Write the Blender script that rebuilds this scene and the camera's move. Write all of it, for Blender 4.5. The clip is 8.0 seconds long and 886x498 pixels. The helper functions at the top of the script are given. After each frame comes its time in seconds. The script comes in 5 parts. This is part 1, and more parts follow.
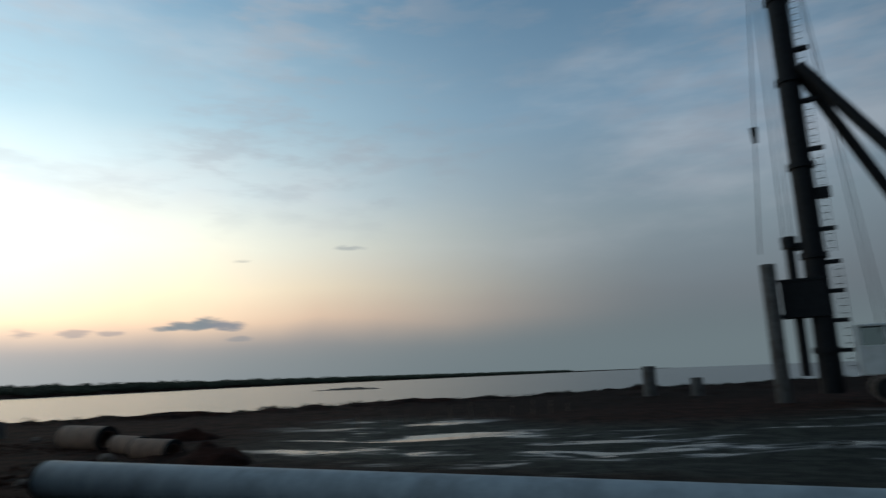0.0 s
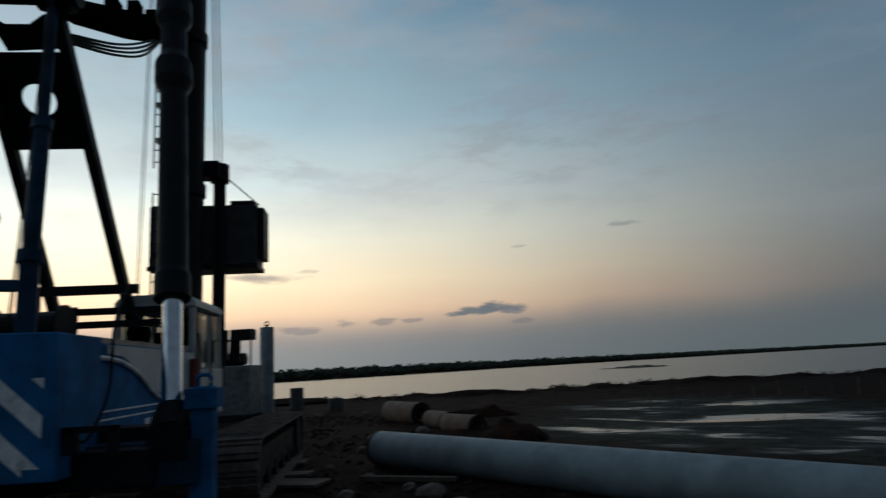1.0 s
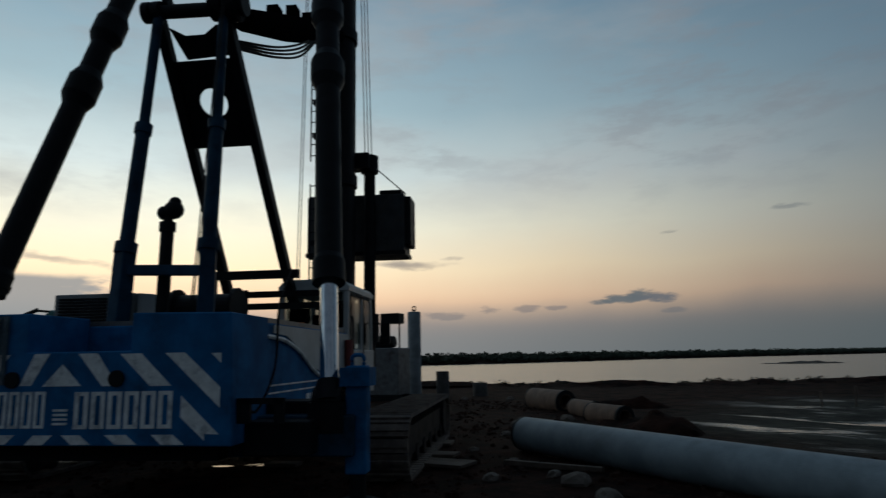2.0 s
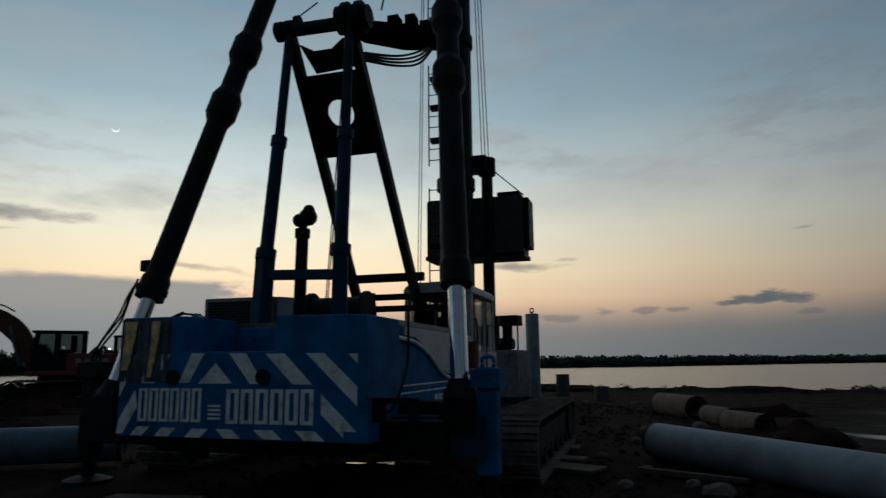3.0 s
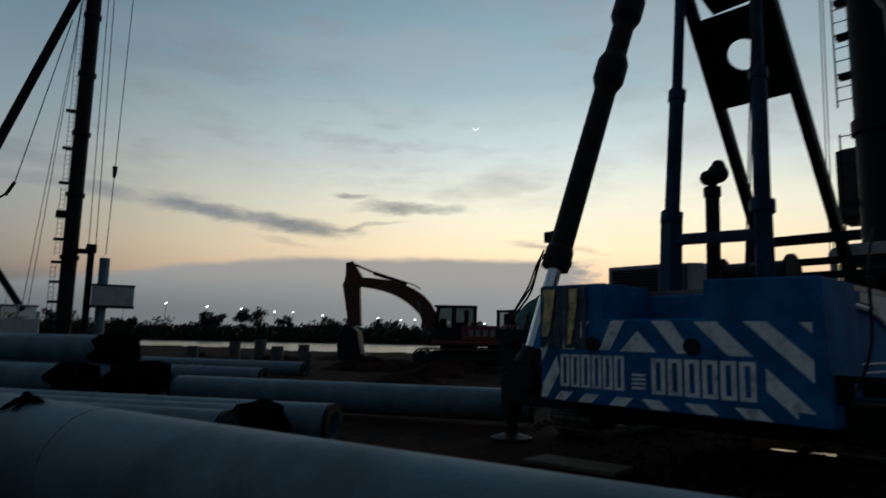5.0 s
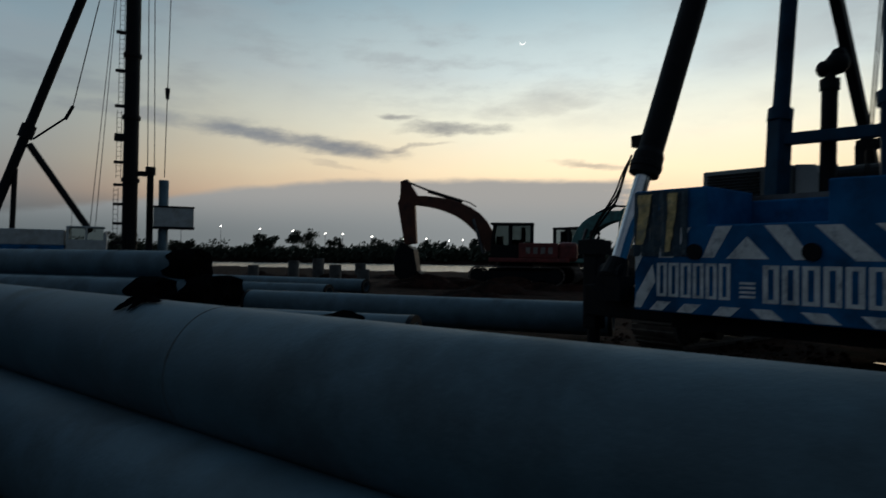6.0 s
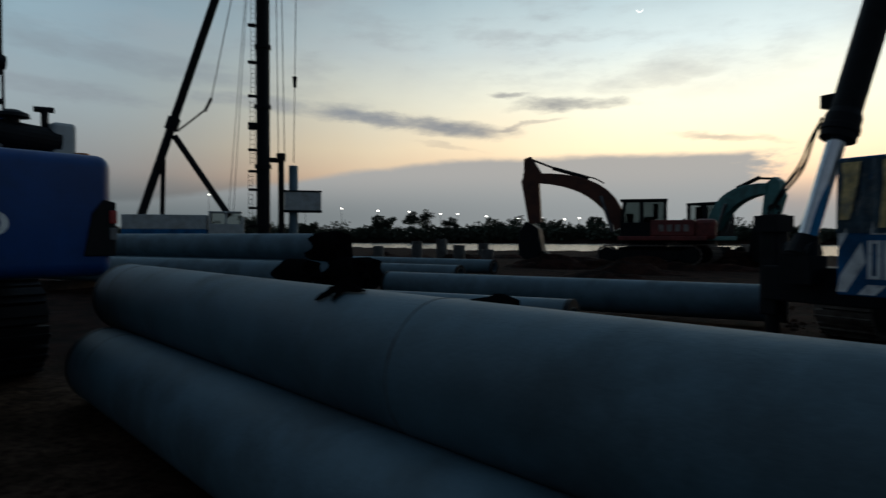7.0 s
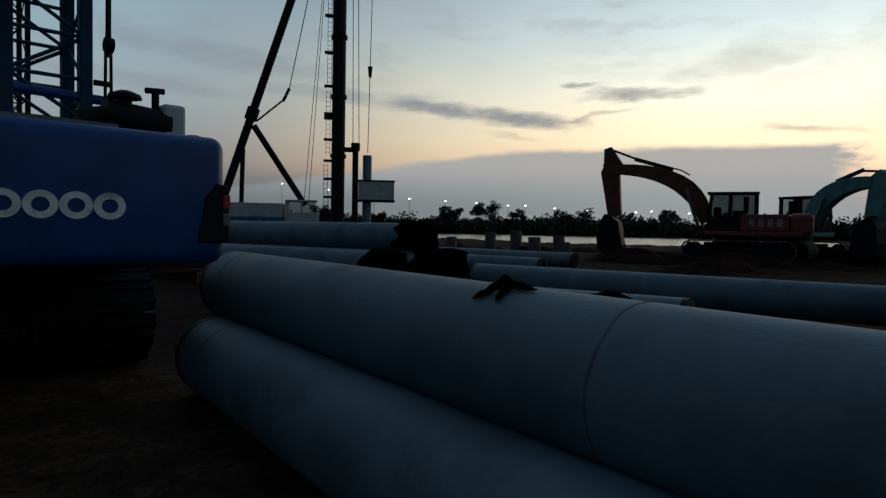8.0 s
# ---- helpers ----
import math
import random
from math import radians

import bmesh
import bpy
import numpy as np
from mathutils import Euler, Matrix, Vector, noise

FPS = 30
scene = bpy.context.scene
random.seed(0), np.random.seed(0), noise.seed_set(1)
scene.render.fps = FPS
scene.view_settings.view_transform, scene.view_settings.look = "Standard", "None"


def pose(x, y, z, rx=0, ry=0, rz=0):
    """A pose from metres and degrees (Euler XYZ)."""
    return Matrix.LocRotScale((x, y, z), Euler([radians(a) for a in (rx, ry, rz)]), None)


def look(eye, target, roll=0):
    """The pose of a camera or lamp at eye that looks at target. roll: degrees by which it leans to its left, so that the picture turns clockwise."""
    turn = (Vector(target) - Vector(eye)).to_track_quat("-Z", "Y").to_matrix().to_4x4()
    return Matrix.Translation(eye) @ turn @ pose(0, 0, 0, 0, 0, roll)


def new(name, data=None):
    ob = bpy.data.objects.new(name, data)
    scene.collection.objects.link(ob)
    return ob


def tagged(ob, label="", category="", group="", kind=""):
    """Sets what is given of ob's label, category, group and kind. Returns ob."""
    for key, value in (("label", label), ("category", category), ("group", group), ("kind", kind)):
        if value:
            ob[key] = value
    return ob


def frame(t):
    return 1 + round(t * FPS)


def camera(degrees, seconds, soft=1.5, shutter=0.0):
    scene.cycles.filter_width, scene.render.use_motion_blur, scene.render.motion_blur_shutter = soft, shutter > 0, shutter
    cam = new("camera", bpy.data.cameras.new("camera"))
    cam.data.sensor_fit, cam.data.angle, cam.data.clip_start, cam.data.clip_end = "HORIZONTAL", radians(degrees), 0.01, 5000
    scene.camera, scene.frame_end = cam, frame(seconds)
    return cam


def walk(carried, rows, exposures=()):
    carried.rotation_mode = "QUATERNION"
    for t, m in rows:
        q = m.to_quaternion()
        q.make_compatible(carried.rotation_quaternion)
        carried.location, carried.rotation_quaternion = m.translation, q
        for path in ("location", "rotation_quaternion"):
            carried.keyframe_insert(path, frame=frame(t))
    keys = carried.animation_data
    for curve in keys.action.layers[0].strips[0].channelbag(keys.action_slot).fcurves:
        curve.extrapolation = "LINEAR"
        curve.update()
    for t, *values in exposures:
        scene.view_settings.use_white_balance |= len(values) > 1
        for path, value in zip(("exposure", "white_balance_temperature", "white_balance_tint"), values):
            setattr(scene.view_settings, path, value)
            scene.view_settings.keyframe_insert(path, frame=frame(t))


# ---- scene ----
cam = camera(68.4, 8.0, soft=1.3, shutter=0.5)
PATH = [
    (0, (-0.624, -0.912, 1.556), (-0.709, 1.049, 1.937), -2.1),
    (0.5, (-0.639, -0.943, 1.565), (-1.200, 0.939, 1.945), -2.5),
    (1, (-0.663, -0.986, 1.570), (-1.545, 0.773, 1.925), -3.0),
    (1.5, (-0.674, -0.971, 1.564), (-1.767, 0.669, 1.907), -1.7),
    (2, (-0.667, -0.993, 1.560), (-1.918, 0.532, 1.891), -1.1),
    (3.3, (-0.881, -1.138, 1.559), (-2.415, 0.100, 1.899), -0.1),
    (3.5, (-0.927, -1.181, 1.565), (-2.482, 0.032, 1.896), 0.3),
    (4, (-1.065, -1.301, 1.539), (-2.771, -0.298, 1.831), 0.4),
    (4.5, (-1.270, -1.394, 1.506), (-3.139, -0.767, 1.842), -0.7),
    (5, (-1.519, -1.517, 1.456), (-3.469, -1.167, 1.727), 1.1),
    (5.2, (-1.612, -1.590, 1.420), (-3.574, -1.258, 1.624), 1.1),
    (6.3, (-2.114, -2.039, 1.308), (-4.108, -1.899, 1.257), 1.1),
    (6.5, (-2.207, -2.136, 1.314), (-4.204, -2.077, 1.228), 1.5),
    (7, (-2.441, -2.406, 1.329), (-4.437, -2.535, 1.291), 0.1),
    (7.5, (-2.617, -2.635, 1.329), (-4.587, -2.975, 1.264), -0.9),
    (8, (-2.810, -2.892, 1.319), (-4.782, -3.219, 1.252), 1.0),
]
walk(cam, [(t, look(eye, target, roll)) for t, eye, target, roll in PATH],
     exposures=[(0.0, 0.95), (0.5, 0.62), (1.0, 0.3), (1.5, 0.1), (2.0, 0.04), (3.5, -0.2), (4.5, -0.16), (5.0, -0.04), (6.5, 0.02), (7.0, 0.2), (8.0, 0.2)])


# ---- world: sky after sunset ----
class Nodes:
    """Short way to write node trees."""

    def __init__(self, tree):
        self.tree = tree

    def add(self, kind, **props):
        n = self.tree.nodes.new(kind)
        for k, v in props.items():
            setattr(n, k, v)
        return n

    def put(self, value, socket):
        if isinstance(value, bpy.types.NodeSocket):
            self.tree.links.new(value, socket)
        else:
            socket.default_value = value

    def math(self, op, a, b=0.0, c=0.0, clamp=False):
        n = self.add("ShaderNodeMath", operation=op, use_clamp=clamp)
        for v, s in zip((a, b, c), n.inputs):
            self.put(v, s)
        return n.outputs[0]

    def ramp(self, fac, stops, interp="LINEAR"):
        n = self.add("ShaderNodeValToRGB")
        n.color_ramp.interpolation = interp
        while len(n.color_ramp.elements) < len(stops):
            n.color_ramp.elements.new(0.5)
        for e, (p, c) in zip(n.color_ramp.elements, stops):
            e.position = p
            e.color = (*c, 1) if len(c) == 3 else c
        self.put(fac, n.inputs[0])
        return n.outputs[0]

    def mix(self, fac, a, b, blend="MIX"):
        n = self.add("ShaderNodeMix", data_type="RGBA", blend_type=blend)
        for v, s in ((fac, n.inputs[0]), (a, n.inputs[6]), (b, n.inputs[7])):
            if not isinstance(v, bpy.types.NodeSocket) and s.type == "RGBA" and len(v) == 3:
                v = (*v, 1)
            self.put(v, s)
        return n.outputs[2]

    def noise(self, scale, detail=4.0, rough=0.55, vector=None, out=0):
        n = self.add("ShaderNodeTexNoise")
        n.inputs["Scale"].default_value = scale
        n.inputs["Detail"].default_value = detail
        n.inputs["Roughness"].default_value = rough
        if vector is not None:
            self.put(vector, n.inputs["Vector"])
        return n.outputs[out]

    def rng(self, v, a, b, c=0.0, d=1.0, smooth=True):
        n = self.add("ShaderNodeMapRange", interpolation_type="SMOOTHSTEP" if smooth else "LINEAR")
        for val, s in zip((v, a, b, c, d), n.inputs):
            self.put(val, s)
        return n.outputs[0]


def make_sky():
    """Dusk sky: warm glow round the set sun, blue away from it, banks and streaks of cloud."""
    world = bpy.data.worlds.new("dusk_sky")
    world.use_nodes = True
    scene.world = world
    tree = world.node_tree
    tree.nodes.clear()
    N = Nodes(tree)
    direction = N.add("ShaderNodeTexCoord").outputs["Generated"]
    sep = N.add("ShaderNodeSeparateXYZ")
    N.put(direction, sep.inputs[0])
    x, y, z = sep.outputs
    el = N.math("MULTIPLY", N.math("ARCSINE", z), 57.29578)
    az = N.math("MULTIPLY", N.math("ARCTAN2", N.math("MULTIPLY", x, -1.0), y), 57.29578)
    soft_noise = N.noise(5.0, 5.0, 0.55, direction)
    el_w = N.math("ADD", el, N.math("MULTIPLY", N.math("SUBTRACT", soft_noise, 0.5), 2.2))
    e = N.math("DIVIDE", el_w, 90.0, clamp=True)
    sun_side = N.ramp(e, [(0.0, (.26, .235, .235)), (.03, (.50, .375, .31)), (.055, (1.06, .72, .46)), (.085, (1.17, .95, .63)),
                          (.125, (1.04, 1.0, .79)), (.175, (.70, .80, .79)), (.24, (.385, .53, .59)), (.34, (.20, .33, .43)), (1.0, (.04, .09, .15))])
    far_side = N.ramp(e, [(0.0, (.056, .076, .086)), (.03, (.07, .089, .099)), (.07, (.085, .102, .115)), (.14, (.112, .146, .17)),
                          (.25, (.088, .147, .205)), (.38, (.045, .092, .148)), (1.0, (.025, .055, .09))])
    off = N.math("SUBTRACT", az, 67.0)
    off = N.math("MAXIMUM", off, N.math("MULTIPLY", N.math("MINIMUM", off, 100.0), 1.2))
    rel = N.math("MULTIPLY", off, 0.0174533)
    toward = N.rng(N.math("COSINE", rel), 0.035, 1.0, smooth=False)
    toward = N.math("POWER", toward, 2.2)
    sky = N.mix(toward, far_side, sun_side)
    # the half of the sky away from the sunset is already dark
    behind = N.rng(N.math("COSINE", rel), 0.1, -0.7)
    sky = N.mix(N.math("MULTIPLY", behind, 0.7), sky, (.012, .022, .036))
    # paler blue air on the landward side
    inland = N.math("MULTIPLY", N.rng(az, 104.0, 128.0), N.rng(az, 172.0, 145.0))
    sky = N.mix(N.math("MULTIPLY", inland, 0.72), sky, N.ramp(e, [(0.0, (.15, .175, .19)), (.055, (.26, .275, .285)), (.11, (.32, .40, .44)),
                                                               (.19, (.29, .43, .51)), (.33, (.15, .245, .32)), (1.0, (.025, .05, .08))]))
    # high thin cloud
    stretch = N.add("ShaderNodeMapping")
    stretch.inputs["Scale"].default_value = (1.0, 1.0, 3.4)
    N.put(direction, stretch.inputs[0])
    wisps = N.noise(2.7, 6.0, 0.56, stretch.outputs[0])
    veil = N.math("MULTIPLY", N.rng(wisps, 0.40, 0.70), N.rng(el, 6.0, 17.0))
    sky = N.mix(N.math("MULTIPLY", veil, 0.32), sky, N.mix(toward, (.30, .31, .33), (.46, .44, .43)))
    # mottled patches of high cloud
    mottle = N.noise(9.5, 7.0, 0.62, stretch.outputs[0])
    patch = N.math("MULTIPLY", N.rng(mottle, 0.44, 0.66), N.rng(N.noise(2.1, 3.0, 0.5, direction), 0.42, 0.6))
    patch = N.math("MULTIPLY", patch, N.rng(el, 9.0, 19.0))
    sky = N.mix(N.math("MULTIPLY", patch, 0.42), sky, N.mix(toward, (.13, .15, .18), (.33, .34, .36)))
    # clouds: azimuth, elevation, half width, half height, slope, strength, ragged
    fine = N.math("SUBTRACT", N.noise(34.0, 5.0, 0.6, stretch.outputs[0]), 0.5)
    broad = N.math("SUBTRACT", N.noise(11.0, 5.0, 0.6, stretch.outputs[0]), 0.5)
    warp = N.noise(7.0, 5.0, 0.6, stretch.outputs[0], 1)
    bend = N.add("ShaderNodeSeparateXYZ")
    N.put(warp, bend.inputs[0])
    az_c = N.math("ADD", az, N.math("MULTIPLY", N.math("SUBTRACT", bend.outputs[0], 0.5), 7.0))
    el_c = N.math("ADD", el, N.math("MULTIPLY", N.math("SUBTRACT", bend.outputs[1], 0.5), 2.2))
    for a, h, w, t, slope, strength, ragged, tone in (
            (25.7, 4.5, 1.1, 0.22, 0.0, 0.95, 1.5, (.12, .14, .155)),
            (24.0, 4.72, 1.5, 0.34, 0.0, 0.95, 1.5, (.12, .14, .155)),
            (22.6, 5.0, 1.1, 0.5, 0.0, 0.95, 1.5, (.12, .14, .155)),
            (20.9, 4.72, 1.4, 0.42, 0.0, 0.95, 1.5, (.13, .14, .16)),
            (20.0, 3.6, 0.9, 0.22, 0.0, 0.6, 1.6, (.15, .15, .165)),
            (29.8, 4.1, 0.9, 0.2, 0.0, 0.6, 1.9, (.18, .165, .175)),
            (32.0, 4.15, 1.0, 0.3, 0.0, 0.6, 1.9, (.18, .165, .175)),
            (35.6, 4.1, 1.0, 0.32, 0.0, 0.6, 1.9, (.18, .165, .175)),
            (39.4, 3.7, 2.2, 0.36, 0.0, 0.6, 1.9, (.18, .165, .175)),
            (42.6, 8.2, 3.4, 0.36, 0.03, 0.8, 1.6, (.24, .215, .21)),
            (38.7, 8.6, 0.8, 0.2, 0.0, 0.6, 1.6, (.24, .22, .22)),
            (20.7, 10.2, 0.8, 0.16, 0.0, 0.5, 1.4, (.17, .18, .19)),
            (11.4, 11.2, 1.0, 0.18, 0.0, 0.6, 1.4, (.13, .15, .17)),
            (82.6, 11.2, 4.6, 0.5, -0.03, 0.9, 1.5, (.23, .235, .25)),
            (87.8, 11.9, 1.8, 0.28, 0.05, 0.8, 1.5, (.24, .24, .255)),
            (75.0, 13.2, 4.5, 0.9, -0.12, 0.4, 2.0, (.36, .36, .36)),
            (92.8, 9.3, 5.0, 0.75, 0.06, 0.9, 1.3, (.21, .225, .25)),
            (98.5, 10.0, 6.0, 0.5, 0.12, 0.85, 1.2, (.205, .225, .26)),
            (106.5, 10.9, 7.0, 0.75, 0.06, 0.7, 1.8, (.20, .225, .26)),
            (87.0, 9.5, 3.2, 0.2, -0.10, 0.7, 1.4, (.30, .28, .27)),
            (118.0, 13.6, 9.0, 0.8, 0.10, 0.55, 1.6, (.20, .235, .27)),
            (124.0, 11.0, 8.0, 0.6, 0.02, 0.55, 1.6, (.21, .235, .265)),
            (93.5, 7.8, 3.0, 0.22, 0.08, 0.35, 1.8, (.30, .265, .25)),
            (70.5, 7.9, 3.6, 0.32, 0.06, 0.65, 1.8, (.36, .31, .28))):
        da = N.math("SUBTRACT", az if h < 6 else az_c, a)
        de = N.math("SUBTRACT", N.math("SUBTRACT", el if h < 6 else el_c, h), N.math("MULTIPLY", da, slope))
        q = N.math("ADD", N.math("POWER", N.math("ABSOLUTE", N.math("DIVIDE", da, w)), 2.0),
                   N.math("POWER", N.math("ABSOLUTE", N.math("DIVIDE", de, t)), 2.0))
        q = N.math("ADD", q, N.math("MULTIPLY", N.math("ADD", N.math("MULTIPLY", fine, 1.5 if h < 6 else 0.5), broad), ragged * 1.9))
        m = N.math("MULTIPLY", N.rng(q, 1.8, 0.1) if h < 6 else N.rng(q, 2.1, -0.7), strength)
        sky = N.mix(m, sky, tone)
    # low grey bank
    top = N.math("ADD", 6.75, N.math("MULTIPLY", broad, 0.9))
    top = N.math("SUBTRACT", top, N.math("MULTIPLY", N.rng(az, 88.0, 126.0), 4.2))
    bank = N.math("MULTIPLY", N.rng(el, N.math("ADD", top, 0.35), N.math("SUBTRACT", top, 0.35)),
                  N.math("MULTIPLY", N.rng(N.math("ADD", az, N.math("MULTIPLY", fine, 6.0)), 65.5, 69.0), N.rng(az, 150.0, 112.0)))
    sky = N.mix(N.math("MULTIPLY", bank, 0.94), sky, N.ramp(e, [(0.0, (.31, .34, .352)), (.03, (.32, .345, .352)), (.075, (.335, .335, .33))]))
    # thin young moon, lit from below
    da = N.math("MULTIPLY", N.math("SUBTRACT", az, 77.05), 0.95)
    de, dark = N.math("SUBTRACT", el, 18.40), N.math("SUBTRACT", el, 18.50)
    disc = N.math("ADD", N.math("MULTIPLY", da, da), N.math("MULTIPLY", de, de))
    shade = N.math("ADD", N.math("MULTIPLY", da, da), N.math("MULTIPLY", dark, dark))
    moon = N.math("MULTIPLY", N.rng(disc, 0.078, 0.066), N.rng(shade, 0.070, 0.082))
    sky = N.mix(moon, sky, (1.3, 1.3, 1.25))
    haze = N.rng(el, 5.8, 1.3)
    sky = N.mix(N.math("MULTIPLY", haze, 0.8), sky, N.mix(N.math("POWER", toward, 1.6), (.08, .104, .114), (.275, .295, .30)))
    bg = N.add("ShaderNodeBackground")
    N.put(sky, bg.inputs[0])
    bg.inputs[1].default_value = 1.0
    out = N.add("ShaderNodeOutputWorld")
    tree.links.new(bg.outputs[0], out.inputs[0])


make_sky()

# ---- materials ----
def material(name, color, rough=0.6, metal=0.0, vary=0.25, scale=6.0, fine=60.0, bump=0.15, dirt=None, dirt_amount=0.5, coat=0.0, spec=0.5):
    """Paint, metal or mineral with variation at two scales, dirt patches and relief."""
    mat = bpy.data.materials.new(name)
    mat.use_nodes = True
    N = Nodes(mat.node_tree)
    bsdf = mat.node_tree.nodes["Principled BSDF"]
    pos = N.add("ShaderNodeTexCoord").outputs["Object"]
    rnd = N.add("ShaderNodeObjectInfo").outputs["Random"]
    shift = N.add("ShaderNodeVectorMath", operation="ADD")
    N.put(pos, shift.inputs[0])
    comb = N.add("ShaderNodeCombineXYZ")
    N.put(N.math("MULTIPLY", rnd, 37.0), comb.inputs[0])
    N.put(comb.outputs[0], shift.inputs[1])
    p = shift.outputs[0]
    big, small = N.noise(scale, 5, 0.6, p), N.noise(fine, 4, 0.6, p)
    dark = tuple(c * (1 - vary) for c in color)
    light = tuple(min(1, c * (1 + vary * 0.6)) for c in color)
    col = N.mix(N.rng(big, 0.3, 0.7), dark, light)
    col = N.mix(N.math("MULTIPLY", N.rng(small, 0.35, 0.75), vary * 0.8), col, dark)
    r = N.math("ADD", rough - 0.08, N.math("MULTIPLY", big, 0.16))
    if dirt:
        mask = N.math("MULTIPLY", N.rng(N.noise(scale * 0.55, 8, 0.68, p), 0.48, 0.68), dirt_amount)
        col = N.mix(mask, col, dirt)
        r = N.math("ADD", r, N.math("MULTIPLY", mask, 0.3), clamp=True)
    N.put(col, bsdf.inputs["Base Color"])
    N.put(r, bsdf.inputs["Roughness"])
    bsdf.inputs["Metallic"].default_value = metal
    bsdf.inputs["Coat Weight"].default_value = coat
    bsdf.inputs["Specular IOR Level"].default_value = spec
    if bump:
        b = N.add("ShaderNodeBump")
        b.inputs["Strength"].default_value = bump
        b.inputs["Distance"].default_value = 0.02
        N.put(N.math("ADD", small, N.math("MULTIPLY", big, 0.6)), b.inputs["Height"])
        N.put(b.outputs[0], bsdf.inputs["Normal"])
    return mat


SOIL = (.07, .045, .034)
blue_paint = material("blue_paint", (.014, .145, .35), 0.72, 0, 0.32, 2.5, 40, 0.05, (.02, .045, .075), 0.6, spec=0.1)
bright_blue = material("bright_blue_paint", (.004, .055, .225), 0.4, 0, 0.25, 2.0, 40, 0.04, (.01, .03, .07), 0.5, 0.1, spec=0.3)
white_paint = material("white_paint", (.46, .50, .51), 0.5, 0, 0.15, 3.0, 45, 0.05, (.30, .27, .23), 0.55)
stripe_paint = material("stripe_paint", (.84, .86, .86), 0.55, 0, 0.15, 9.0, 70, 0.08, (.10, .13, .18), 0.65)
black_steel = material("black_steel", (.009, .011, .014), 0.55, 0.0, 0.3, 5, 50, 0.1, (.017, .017, .018), 0.5, spec=0.14)
muddy_steel = material("muddy_steel", (.16, .13, .11), 0.85, 0.0, 0.4, 5, 50, 0.4, (.09, .06, .045), 0.7)
navy_paint = material("navy_paint", (.010, .052, .10), 0.55, 0, 0.3, 2.5, 40, 0.05, (.012, .018, .026), 0.6, spec=0.15)
dark_grey = material("dark_grey_paint", (.05, .055, .06), 0.6, 0.0, 0.3, 4, 50, 0.1, (.09, .08, .07), 0.5, spec=0.25)
grey_steel = material("grey_steel", (.16, .17, .18), 0.5, 0.5, 0.3, 5, 50, 0.1, (.07, .045, .03), 0.5)
chrome = material("chrome_rod", (.72, .74, .76), 0.16, 1.0, 0.1, 8, 60, 0.02)
# yellow of the light streaks painted on the counterweight corner
painted_glint = material("painted_glint", (.78, .58, .26), 0.3, 0.3, 0.45, 9, 30, 0.3, (.22, .24, .22), 0.7)
wrap_sheet = material("glossy_wrap", (.10, .17, .23), 0.22, 0.0, 0.3, 4, 25, 0.5, (.27, .29, .27), 0.6)
pale_grey = material("weathered_grey_paint", (.24, .26, .26), 0.55, 0, 0.25, 3.0, 45, 0.06, (.12, .11, .10), 0.5)
seam = material("dark_seam", (.07, .08, .085), 0.9, 0, 0.3, 6, 50, 0.3)
concrete = material("spun_concrete", (.084, .158, .203), 0.6, 0, 0.28, 2.4, 45, 0.14, (.05, .07, .08), 0.5)
# copy of spun concrete with the light on two piles in its colour
lit_concrete = material("lit_concrete", (.225, .27, .295), 0.6, 0, 0.26, 2.6, 45, 0.14, (.13, .14, .145), 0.5)
old_concrete = material("stained_concrete", (.30, .28, .26), 0.85, 0, 0.3, 4.0, 40, 0.4, (.12, .08, .06), 0.7)
rust_pipe = material("rusty_casing", (.20, .125, .088), 0.85, 0, 0.4, 3.0, 40, 0.3, (.20, .15, .12), 0.6)
scrub_mat = material("dark_scrub", (.022, .024, .017), 0.9, 0, 0.4, 0.6, 6, 0.0, spec=0.05)
# darker, mottled concrete for the pile heads and one far pile
dark_concrete = material("dark_mottled_concrete", (.07, .07, .068), 0.8, 0, 0.35, 4.0, 40, 0.4, (.04, .03, .025), 0.7)
rubber = material("black_rubber", (.010, .010, .011), 0.75, 0, 0.3, 8, 60, 0.1, spec=0.15)
orange_paint = material("orange_paint", (.115, .032, .015), 0.5, 0, 0.3, 3, 40, 0.05, (.03, .02, .02), 0.6)
red_paint = material("red_paint", (.20, .035, .03), 0.5, 0, 0.3, 3, 40, 0.05, (.04, .03, .03), 0.5)
teal_paint = material("teal_paint", (.05, .22, .22), 0.5, 0, 0.25, 3, 40, 0.05, (.04, .05, .05), 0.5)
amber = material("amber_lens", (.55, .14, .02), 0.3, 0, 0.1, 8, 40, 0.0)
red_lens = material("red_lens", (.35, .02, .02), 0.25, 0, 0.1, 8, 40, 0.0)
timber = material("weathered_timber", (.11, .082, .062), 0.85, 0, 0.35, 4, 50, 0.4, SOIL, 0.6)
rubble_mat = material("pale_rubble", (.14, .115, .095), 0.9, 0, 0.35, 5, 40, 0.5, SOIL, 0.7)
cloth = material("black_cloth", (.006, .006, .007), 0.95, 0, 0.3, 20, 90, 0.3, spec=0.0)
leaf_mat = material("dusk_foliage", (.07, .085, .062), 0.85, 0, 0.4, 0.3, 4, 0.0, spec=0.15)
bark_mat = material("bark", (.08, .06, .045), 0.9, 0, 0.3, 1, 9, 0.2)


